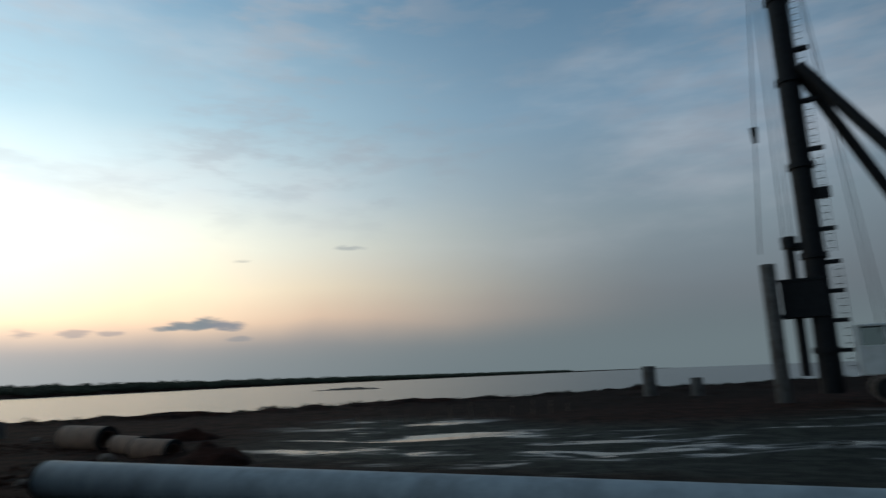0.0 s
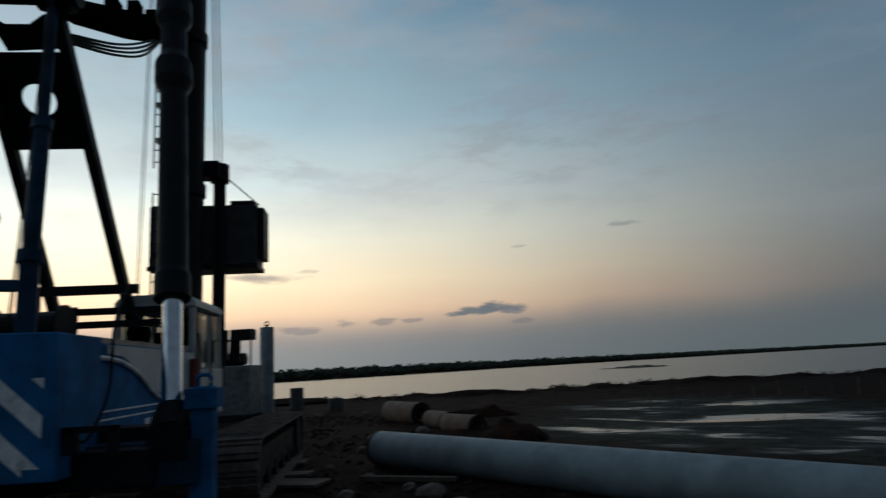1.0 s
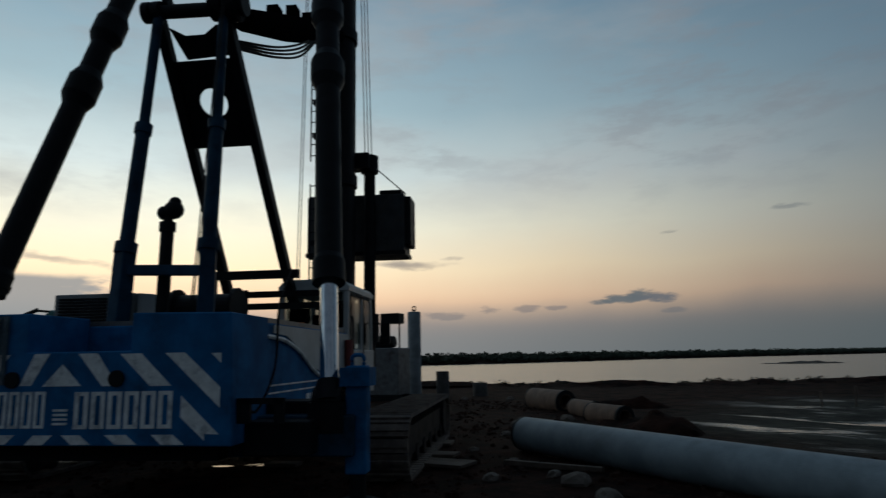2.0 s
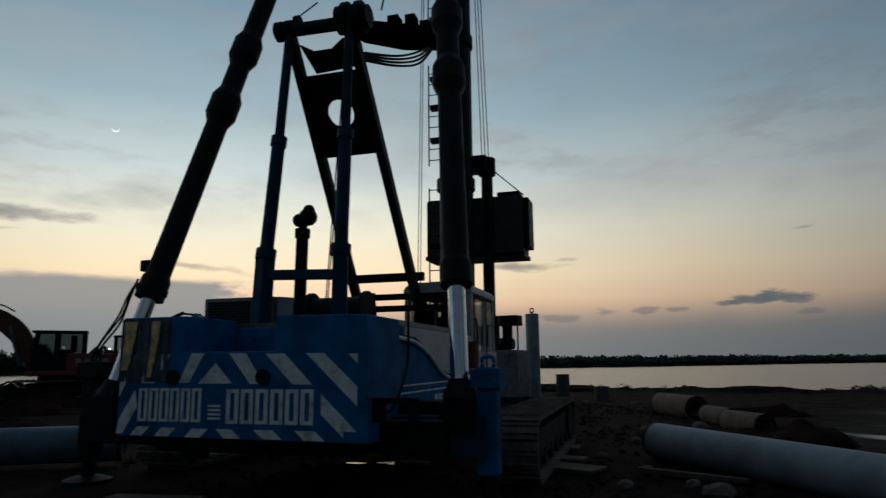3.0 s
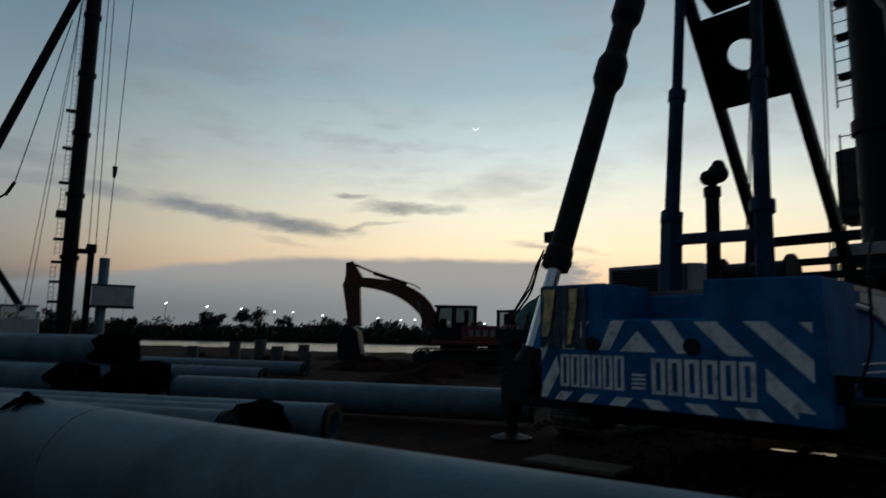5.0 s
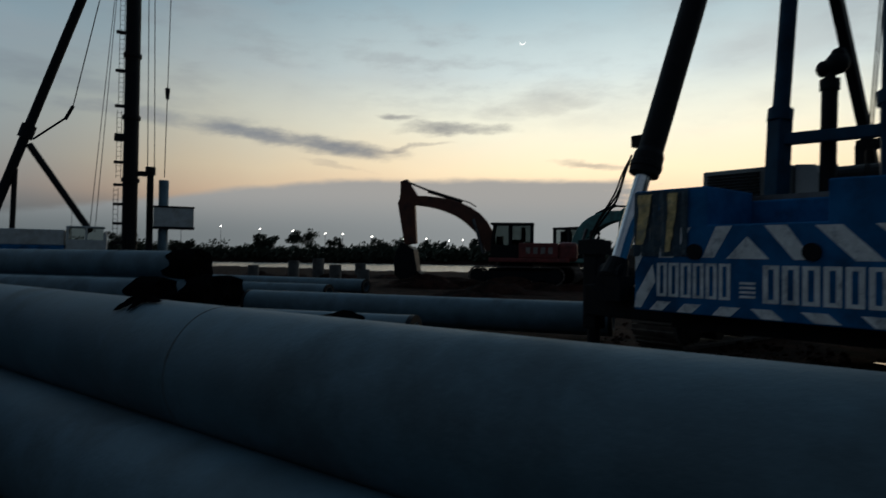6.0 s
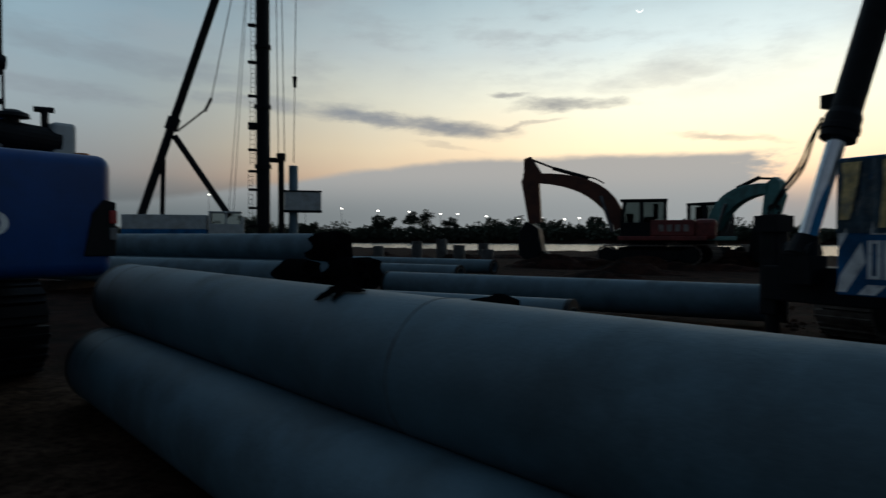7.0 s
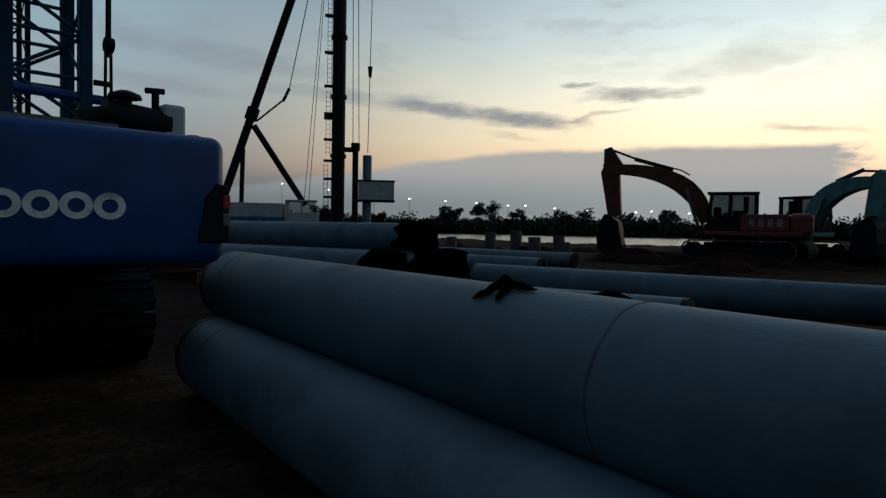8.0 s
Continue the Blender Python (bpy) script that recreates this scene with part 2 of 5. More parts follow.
def glass_material():
    mat = bpy.data.materials.new("cab_glass")
    mat.use_nodes = True
    b = mat.node_tree.nodes["Principled BSDF"]
    b.inputs["Base Color"].default_value = (.26, .30, .30, 1)
    b.inputs["Roughness"].default_value = 0.04
    b.inputs["Transmission Weight"].default_value = 1.0
    b.inputs["IOR"].default_value = 1.1
    return mat


glass = glass_material()


def lamp_material(name, color, strength):
    mat = bpy.data.materials.new(name)
    mat.use_nodes = True
    b = mat.node_tree.nodes["Principled BSDF"]
    b.inputs["Emission Color"].default_value = (*color, 1)
    b.inputs["Emission Strength"].default_value = strength
    return mat


lamp_glow = lamp_material("street_lamp_glow", (1.0, .95, .86), 7.0)


def water_material(name, color, rough, bump, scale):
    mat = bpy.data.materials.new(name)
    mat.use_nodes = True
    N = Nodes(mat.node_tree)
    b = mat.node_tree.nodes["Principled BSDF"]
    b.inputs["Base Color"].default_value = (*color, 1)
    b.inputs["Roughness"].default_value = rough
    b.inputs["IOR"].default_value = 1.33
    pos = N.add("ShaderNodeTexCoord").outputs["Object"]
    h = N.math("ADD", N.noise(scale, 5, 0.6, pos), N.math("MULTIPLY", N.noise(scale * 0.17, 3, 0.5, pos), 1.5))
    bp = N.add("ShaderNodeBump")
    bp.inputs["Strength"].default_value = bump
    bp.inputs["Distance"].default_value = 0.09
    N.put(h, bp.inputs["Height"])
    N.put(bp.outputs[0], b.inputs["Normal"])
    return mat


sea_mat = water_material("calm_water", (.05, .06, .062), 0.22, 0.75, 1.1)
puddle_mat = water_material("puddle_water", (.03, .03, .028), 0.05, 0.05, 3.0)


def ground_material():
    """Wet red soil by the machines, grey mud on the flat, both by noise and place on the plan."""
    mat = bpy.data.materials.new("site_soil")
    mat.use_nodes = True
    N = Nodes(mat.node_tree)
    b = mat.node_tree.nodes["Principled BSDF"]
    pos = N.add("ShaderNodeTexCoord").outputs["Object"]
    sep = N.add("ShaderNodeSeparateXYZ")
    N.put(pos, sep.inputs[0])
    big, mid, fine = N.noise(0.25, 6, 0.6, pos), N.noise(1.7, 6, 0.65, pos), N.noise(14, 6, 0.7, pos)
    soil = N.mix(N.rng(mid, 0.36, 0.66), (.008, .0045, .0036), (.034, .0138, .0096))
    soil = N.mix(N.rng(fine, 0.56, 0.74), soil, (.066, .032, .023))
    mud = N.mix(N.rng(mid, 0.4, 0.6), (.006, .008, .006), (.026, .030, .023))
    side = N.math("ADD", N.math("MULTIPLY", sep.outputs[0], 0.6), N.math("ADD", sep.outputs[1], N.math("MULTIPLY", big, 5.0)))
    flat = N.math("MULTIPLY", N.rng(side, 11.0, 14.0), N.rng(N.math("SUBTRACT", sep.outputs[1], N.math("MULTIPLY", sep.outputs[0], 0.5)), N.rng(sep.outputs[0], -6.0, 7.0, 30.0, 18.0), N.rng(sep.outputs[0], -6.0, 7.0, 25.0, 13.0)))
    flat = N.math("MULTIPLY", flat, N.rng(sep.outputs[0], -9.0, -4.0))
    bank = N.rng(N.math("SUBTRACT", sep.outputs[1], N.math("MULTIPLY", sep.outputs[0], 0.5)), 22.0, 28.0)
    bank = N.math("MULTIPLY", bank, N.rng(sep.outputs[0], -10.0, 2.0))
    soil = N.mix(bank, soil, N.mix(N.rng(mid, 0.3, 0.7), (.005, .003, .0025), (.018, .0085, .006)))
    # browner, paler patch of soil beside the crane
    gap = N.add("ShaderNodeVectorMath", operation="DISTANCE")
    N.put(pos, gap.inputs[0])
    gap.inputs[1].default_value = (-6.4, -6.2, 0.0)
    brown_patch = N.math("MULTIPLY", N.rng(N.math("ADD", gap.outputs["Value"], N.math("MULTIPLY", mid, 2.0)), 4.2, 2.2), N.rng(fine, 0.30, 0.62))
    soil = N.mix(brown_patch, soil, N.mix(N.rng(mid, 0.35, 0.65), (.045, .027, .017), (.12, .078, .052)))
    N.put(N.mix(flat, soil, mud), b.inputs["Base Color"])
    # water films lie in streaks over the mud
    lane = N.add("ShaderNodeMapping")
    lane.inputs["Rotation"].default_value = (0, 0, 0.45)
    lane.inputs["Scale"].default_value = (0.28, 0.85, 1.0)
    N.put(pos, lane.inputs[0])
    film = N.noise(0.62, 10, 0.66, lane.outputs[0])
    wet = N.math("MULTIPLY", N.rng(film, 0.52, 0.60), flat)
    N.put(N.math("SUBTRACT", 0.95, N.math("ADD", N.math("MULTIPLY", flat, 0.15), N.math("MULTIPLY", wet, 0.68))), b.inputs["Roughness"])
    N.put(N.math("ADD", 0.05, N.math("ADD", N.math("MULTIPLY", flat, 0.05), N.math("MULTIPLY", wet, 0.42))), b.inputs["Specular IOR Level"])
    bp = N.add("ShaderNodeBump")
    N.put(N.math("SUBTRACT", 0.75, N.math("MULTIPLY", wet, 0.69)), bp.inputs["Strength"])
    bp.inputs["Distance"].default_value = 0.06
    N.put(N.math("ADD", fine, N.math("MULTIPLY", mid, 2.0)), bp.inputs["Height"])
    N.put(bp.outputs[0], b.inputs["Normal"])
    return mat


soil_mat = ground_material()


# ---- mesh helpers ----
def box(bm, x0, x1, y0, y1, z0, z1, turn=None):
    """A box between the given planes, or about its own middle where turn places it."""
    vs = bmesh.ops.create_cube(bm, size=1.0)["verts"]
    m = Matrix.Translation(((x0 + x1) / 2, (y0 + y1) / 2, (z0 + z1) / 2)) @ Matrix.Diagonal((x1 - x0, y1 - y0, z1 - z0, 1))
    bmesh.ops.transform(bm, matrix=(turn @ m) if turn else m, verts=vs)
    return vs


def tube(bm, a, b, r, r2=None, seg=16):
    """A closed round bar from a to b."""
    a, b = Vector(a), Vector(b)
    d = b - a
    vs = bmesh.ops.create_cone(bm, cap_ends=True, segments=seg, radius1=r, radius2=r if r2 is None else r2, depth=d.length)["verts"]
    m = Matrix.Translation((a + b) / 2) @ d.to_track_quat("Z", "Y").to_matrix().to_4x4()
    bmesh.ops.transform(bm, matrix=m, verts=vs)


def bar(bm, a, b, w, h):
    """A square-section bar from a to b, w across and h deep."""
    a, b = Vector(a), Vector(b)
    d = b - a
    vs = bmesh.ops.create_cube(bm, size=1.0)["verts"]
    m = Matrix.Translation((a + b) / 2) @ d.to_track_quat("Z", "Y").to_matrix().to_4x4() @ Matrix.Diagonal((w, h, d.length, 1))
    bmesh.ops.transform(bm, matrix=m, verts=vs)


def prism(bm, outline, depth, place):
    """A plate: an outline in its own x-z plane, depth along y, set by place."""
    front = [bm.verts.new(place @ Vector((u, 0, v))) for u, v in outline]
    back = [bm.verts.new(place @ Vector((u, depth, v))) for u, v in outline]
    bm.faces.new(front)
    bm.faces.new(back[::-1])
    n = len(outline)
    for i in range(n):
        bm.faces.new((front[i], back[i], back[(i + 1) % n], front[(i + 1) % n]))
    bmesh.ops.recalc_face_normals(bm, faces=bm.faces)


def hose(bm, pts, r, seg=8, steps=6):
    """A hanging hose or rope through the points, as short round bars."""
    pts = [Vector(p) for p in pts]
    fine = []
    for i in range(len(pts) - 1):
        p0, p1, p2, p3 = pts[max(i - 1, 0)], pts[i], pts[i + 1], pts[min(i + 2, len(pts) - 1)]
        for k in range(steps):
            t = k / steps
            fine.append(0.5 * (2 * p1 + (p2 - p0) * t + (2 * p0 - 5 * p1 + 4 * p2 - p3) * t * t + (3 * p1 - p0 - 3 * p2 + p3) * t ** 3))
    fine.append(pts[-1])
    rings = []
    for i, p in enumerate(fine):
        d = (fine[min(i + 1, len(fine) - 1)] - fine[max(i - 1, 0)]).normalized()
        q = d.to_track_quat("Z", "Y")
        rings.append([bm.verts.new(p + q @ Vector((r * math.cos(6.28319 * k / seg), r * math.sin(6.28319 * k / seg), 0))) for k in range(seg)])
    for r0, r1 in zip(rings, rings[1:]):
        for k in range(seg):
            bm.faces.new((r0[k], r0[(k + 1) % seg], r1[(k + 1) % seg], r1[k]))
    bm.faces.new(rings[0][::-1])
    bm.faces.new(rings[-1])


def lathe(bm, profile, seg=40, place=Matrix.Identity(4), closed=False):
    """Turns a profile of (radius, height) about z."""
    rings = []
    for r, h in profile:
        rings.append([bm.verts.new(place @ Vector((r * math.cos(2 * math.pi * k / seg), r * math.sin(2 * math.pi * k / seg), h))) for k in range(seg)])
    pairs = list(zip(rings, rings[1:])) + ([(rings[-1], rings[0])] if closed else [])
    for r0, r1 in pairs:
        for k in range(seg):
            bm.faces.new((r0[k], r0[(k + 1) % seg], r1[(k + 1) % seg], r1[k]))
    if not closed:
        bm.faces.new(rings[0][::-1])
        bm.faces.new(rings[-1])


def bevel(bm, width, segments=2, angle=35):
    edges = [e for e in bm.edges if len(e.link_faces) == 2 and e.calc_face_angle(0) > radians(angle)]
    bmesh.ops.bevel(bm, geom=edges, offset=width, segments=segments, affect="EDGES", profile=0.5, clamp_overlap=True)


def part(name, bm, mat, parent=None, label="", smooth=False, place=None):
    """Links a bmesh as one mesh object, under a thing or a part."""
    me = bpy.data.meshes.new(name)
    bm.to_mesh(me)
    bm.free()
    me.materials.append(mat)
    if smooth:
        me.shade_smooth()
        me.set_sharp_from_angle(angle=radians(40))
    ob = new(name, me)
    if parent is not None:
        ob.parent = parent
    if place is not None:
        ob.matrix_basis = place
    if label:
        ob["label"] = label
    return ob


def simple(name, mat, parent, draw, label="", bev=0.0, smooth=False):
    """A part drawn by a function that fills a fresh bmesh."""
    bm = bmesh.new()
    draw(bm)
    if bev:
        bevel(bm, bev)
    return part(name, bm, mat, parent, label, smooth)


def root(name, m, label, category, group=""):
    ob = new(name)
    ob.matrix_basis = m
    ob.empty_display_size = 0.2
    return tagged(ob, label, category, group)


# ---- ground and water ----
def plan_noise(x, y, s):
    return noise.noise((x * s, y * s, 3.7))


NEAR_SHORE = [(420, 247), (20, 52), (-24, 29.6), (-46, 27), (-64, 11), (-69, -4), (-86, -18), (-100, -60), (-90, -140), (-40, -420)]
FAR_SHORE = [(-240, -420), (-205, -120), (-196, 0), (-165, 110), (-132, 190), (-122, 260), (-118, 320), (-70, 470), (30, 760), (160, 1100)]


def side_of(x, y, line):
    """Signed distance to a broken line; positive on its left, going from its first point."""
    best, sign = 1e9, 1
    for (ax, ay), (bx, by) in zip(line, line[1:]):
        dx, dy = bx - ax, by - ay
        t = max(0, min(1, ((x - ax) * dx + (y - ay) * dy) / (dx * dx + dy * dy)))
        d = math.hypot(x - ax - t * dx, y - ay - t * dy)
        if d < best:
            best, sign = d, 1 if dx * (y - ay) - dy * (x - ax) > 0 else -1
    return best * sign


def height(x, y):
    """Ground level over the plan, in metres."""
    near = side_of(x, y, NEAR_SHORE)
    far = side_of(x, y, FAR_SHORE)
    n1, n2 = plan_noise(x, y, 0.09), plan_noise(x + 50, y, 0.55)
    if near > 0:
        h = 0.05 * n1 + 0.03 * n2
        mud = max(0.0, min(1.0, (0.6 * x + y - 9.5) / 4)) * max(0.0, min(1.0, (29 - 12 * max(0.0, min(1.0, (x + 6) / 13)) - (y - 0.5 * x)) / 4)) if y > 3 else 0.0
        mud *= max(0.0, min(1.0, (x + 8) / 5))
        h -= 0.10 * mud * (0.9 + 0.5 * n1)
        h += mud * (0.06 * plan_noise(x * .6, y, 0.45) + 0.05 * plan_noise(x * .35 + y * .2, y * 1.1 - x * .3, 1.5))
        lump = plan_noise(x, y, 0.9)
        dike = math.exp(-((near - 2.2) / 1.9) ** 2)
        h += dike * (0.13 + 0.08 * n2 + 0.06 * n1 + 0.18 * lump) if x > -30 else 0.04 * dike * n2
        red = max(0.0, min(1.0, (x - 2) / 8)) * math.exp(-((near - 7) / 6) ** 2)
        h += 0.24 * red * (1 + 0.5 * n2 + 0.3 * lump)
        h += (1 - mud) * 0.035 * lump
        if near < 1.2:
            h -= (1.2 - near) * 0.9
        return h
    if far > 0:
        return min(0.9, -1.0 + far * 0.25) + 0.15 * n1
    return -1.3


def build_ground():
    def axis(limit):
        vals, v, step = [0.0], 0.0, 0.45
        while v < limit:
            if v > 48:
                step *= 1.085
            v += step
            vals.append(v)
        return [-q for q in vals[:0:-1]] + vals
    xs = [v - 4 for v in axis(2600)]
    ys = [v + 10 for v in axis(2600)]
    verts = [(x, y, height(x, y)) for y in ys for x in xs]
    w = len(xs)
    faces = [(j * w + i, j * w + i + 1, (j + 1) * w + i + 1, (j + 1) * w + i) for j in range(len(ys) - 1) for i in range(w - 1)]
    me = bpy.data.meshes.new("ground")
    me.from_pydata(verts, [], faces)
    me.materials.append(soil_mat)
    me.shade_smooth()
    tagged(new("ground", me), "dark wet red soil and grey tidal mud of a piling site", "ground", kind="structure")
    bm = bmesh.new()
    bmesh.ops.create_grid(bm, x_segments=1, y_segments=1, size=3000)
    bmesh.ops.translate(bm, verts=bm.verts, vec=(0, 0, -0.62))
    tagged(part("water", bm, sea_mat), "calm grey estuary water reflecting the evening sky", "water", kind="structure")
    bm = bmesh.new()
    vs = [bm.verts.new(p) for p in ((-4.5, 12, -0.14), (9, 3.5, -0.14), (30, 12, -0.14), (30, 40, -0.14), (6, 32, -0.14), (-5.5, 26, -0.14))]
    bm.faces.new(vs)
    tagged(part("puddle", bm, puddle_mat), "shallow puddles standing on the grey mud flat", "water", kind="structure")


build_ground()


# ---- piles and pipes ----
R_PILE = 0.28


def pile_mesh_parts(thing, length, r, mat, joints=(), sleeve=0.0):
    """A hollow spun pile along its own x, with end rings and joint bands."""
    turn = Matrix.Rotation(radians(90), 4, "Y")
    bm = bmesh.new()
    lathe(bm, [(r, 0.05), (r, length - 0.05), (r - 0.004, length - 0.001), (r * 0.62, length - 0.001), (r * 0.62, 0.001), (r - 0.004, 0.001)],
          48, turn, closed=True)
    part("shaft", bm, mat, thing, smooth=True)
    for x in (0.0, length - 0.06):
        bm = bmesh.new()
        lathe(bm, [(r + 0.003, x - 0.004), (r + 0.003, x + 0.064), (r * 0.66, x + 0.064), (r * 0.66, x - 0.004)], 40, turn, closed=True)
        part("end_ring", bm, black_steel, thing, "dark steel end ring", smooth=True)
    for x in joints:
        bm = bmesh.new()
        rows = [[], [], [], []]
        for k in range(72):
            a = 2 * math.pi * k / 72
            wide = .004 + .022 * max(0, noise.noise((k * .16, x, 4))) + .004 * noise.noise((k * .7, x, 2))
            drift = x + .012 * noise.noise((k * .11, x, 8))
            for row, (q, dx) in zip(rows, ((r - .01, -wide - .002), (r + .0012, -wide), (r + .0012, wide), (r - .01, wide + .002))):
                row.append(bm.verts.new((drift + dx, q * math.cos(a), q * math.sin(a))))
        for r0, r1 in zip(rows, rows[1:] + rows[:1]):
            for k in range(72):
                bm.faces.new((r0[k], r0[(k + 1) % 72], r1[(k + 1) % 72], r1[k]))
        part("joint_seam", bm, seam, thing, "dark cement seam", smooth=True)
    if sleeve:
        bm = bmesh.new()
        n, rows = 36, []
        seed = length + thing.matrix_basis.translation.x * 3.1
        for j, x in enumerate((length - sleeve, length - sleeve * .7, length - sleeve * .4, length - sleeve * .15, length + .10, length + .07, length + .02)):
            wrap = (.012, .04, .06, .05, .02, -.07, -.2)[j] + (.3 - r) * .1
            rows.append([bm.verts.new((x + (.42 if j == 0 else .13) * noise.noise((5 * math.cos(k * 6.2832 / n) * .35, 5 * math.sin(k * 6.2832 / n) * .35, seed + j)), (r + wrap + .05 * noise.noise((1.6 * math.cos(k * 6.2832 / n), 1.6 * math.sin(k * 6.2832 / n), seed + j * .6))) * math.cos(2 * math.pi * k / n), (r + wrap + .05 * noise.noise((1.6 * math.cos(k * 6.2832 / n), 1.6 * math.sin(k * 6.2832 / n), seed + j * .6))) * math.sin(2 * math.pi * k / n))) for k in range(n)])
        for r0, r1 in zip(rows, rows[1:]):
            for k in range(n):
                bm.faces.new((r0[k], r0[(k + 1) % n], r1[(k + 1) % n], r1[k]))
        bm.faces.new(rows[-1])
        part("muddy_sleeve", bm, cloth, thing, "black muddy sleeve round the end", smooth=True)


def lying_pile(x, y, z, angle, before, after, label, r=R_PILE, mat=None, joints=(), group="concrete piles lying on the ground", tip=0.0, sleeve=0.0):
    """A pile through (x, y, z), lying along angle; it runs so far behind and ahead of that point."""
    d = Vector((math.cos(radians(angle)), math.sin(radians(angle)), 0))
    p = Vector((x, y, z)) - d * before
    thing = root("concrete_pile", pose(p.x, p.y, p.z, 0, tip, angle), label, "pile", group)
    pile_mesh_parts(thing, before + after, r, mat or concrete, joints, sleeve)
    return thing


NEAR = 45.0
R_NEAR = 0.296
lying_pile(-5.28, -2.782, 0.784, NEAR, 3.98, 4.8, "long grey spun-concrete pile lying on top of another pile", r=R_NEAR, joints=(0.42, 4.28))
lying_pile(-5.053, -3.008, R_NEAR, NEAR, 3.45, 5.2, "long grey spun-concrete pile lying on the ground under another pile", r=R_NEAR, joints=(0.5,))
lying_pile(-5.506, -2.556, R_NEAR, NEAR, 3.6, 5.0, "grey spun-concrete pile lying on the ground, half hidden under the stack", r=R_NEAR)
lying_pile(-2.72, 7.0, 0.26, -23, 4.62, 9.5, "long bluish-grey concrete pile lying alone at the edge of the mud", mat=lit_concrete)
lying_pile(-13.55, -0.25, 0.34, 63.5, 4.6, 2.6, "dark grey concrete pile lying behind the counterweight", sleeve=0.0)
lying_pile(-11.18, -2.68, 0.28, 65, 6.0, 1.5, "grey concrete pile lying in a row with its open end showing")
lying_pile(-10.65, -2.95, 0.28, 65, 5.0, 0.9, "grey concrete pile lying in a row beside another", sleeve=.4)
lying_pile(-10.1, -3.2, 0.28, 65, 4.4, 0.7, "grey concrete pile lying in a row of three")
for x, y, z in ((-14.5, -5.75, .56), (-15.15, -5.0, .56), (-15.75, -4.75, .56), (-15.45, -5.35, 1.09)):
    lying_pile(x, y, z, 65, 10.0, 0.0, "grey concrete pile in a stack, its open end dark with mud", r=.3, group="stacked piles", sleeve=.55)
for k, back in enumerate((1.6, 5.0, 8.6)):
    bm = bmesh.new()
    box(bm, -.15, .15, -1.5, 1.5, 0, .26)
    bevel(bm, .015)
    px, py = -15.1 - math.cos(radians(65)) * back, -5.2 - math.sin(radians(65)) * back
    tagged(part("sleeper", bm, timber, place=pose(px, py, height(px, py) - .02, 0, 0, 65)), "dark timber sleeper under stacked piles", "timber", "sleepers")
lying_pile(-22.0, -5.0, 0.28, 60, 4.0, 2.2, "thin grey concrete pile lying far back on the soil", r=0.24)
lying_pile(-26.5, -4.2, 0.28, 58, 5.0, 2.5, "grey concrete pile lying far back near the heaps", r=0.25)


def standing_pile(x, y, h, r, label, eye=False, mat=None):
    thing = root("standing_pile", pose(x, y, height(x, y) - 0.15), label, "pile", "standing piles")
    bm = bmesh.new()
    lathe(bm, [(r, 0), (r, h + 0.12), (r - 0.02, h + 0.15), (r * 0.6, h + 0.15), (r * 0.6, h - 0.3)], 32)
    part("shaft", bm, mat or concrete, thing, smooth=True)
    if eye:
        bm = bmesh.new()
        lathe(bm, [(0.05, h + 0.15), (0.05, h + 0.25)], 12)
        hose(bm, [(-0.09, 0, h + 0.2), (-0.08, 0, h + 0.36), (0.08, 0, h + 0.36), (0.09, 0, h + 0.2)], 0.025)
        part("lifting_eye", bm, black_steel, thing)
    return thing


standing_pile(-19.35, 19.75, 3.52, 0.28, "tall pale concrete pile standing upright in the soil", True, lit_concrete)
standing_pile(-18.2, 20.2, 1.03, 0.27, "short dark pile stump standing upright in the soil", mat=dark_concrete)
standing_pile(-17.1, 21.3, 0.55, 0.3, "low dark pile stump with a broken head", mat=dark_concrete)
standing_pile(8.3, 34.0, 1.5, 0.34, "grey pile head standing out of the red soil", mat=dark_concrete)
standing_pile(10.5, 33.4, 0.9, 0.3, "short grey pile head in the red soil", mat=dark_concrete)
for x, y, h in ((-38.7, -6.2, 1.1), (-36.8, -4.7, 1.2), (-34.8, -3.7, 0.9), (-37.5, -2.5, 1.0), (-39.5, -8.5, 0.8), (-33.8, -2.3, 0.7)):
    standing_pile(x, y, h, 0.3, "pale pile head standing among soil heaps", mat=dark_concrete)

# rusty casing pieces on the shore side of the site
lying_pile(-12.1, 17.4, 0.24, -32, 0.0, 2.1, "rust-brown steel casing offcut lying on the soil", r=0.33, mat=rust_pipe, group="casing offcuts")
lying_pile(-9.9, 16.0, 0.12, -36, 0.0, 1.3, "pale rust-streaked casing offcut lying on the soil", r=0.24, mat=rust_pipe, group="casing offcuts")
lying_pile(-8.6, 14.5, 0.12, -30, 0.0, 1.4, "short muddy casing offcut half sunk in soil", r=0.26, mat=rust_pipe, group="casing offcuts")


# ---- the main piling rig ----
RIG = pose(-7.883, 1.924, 0, 0, 0, 32.98)


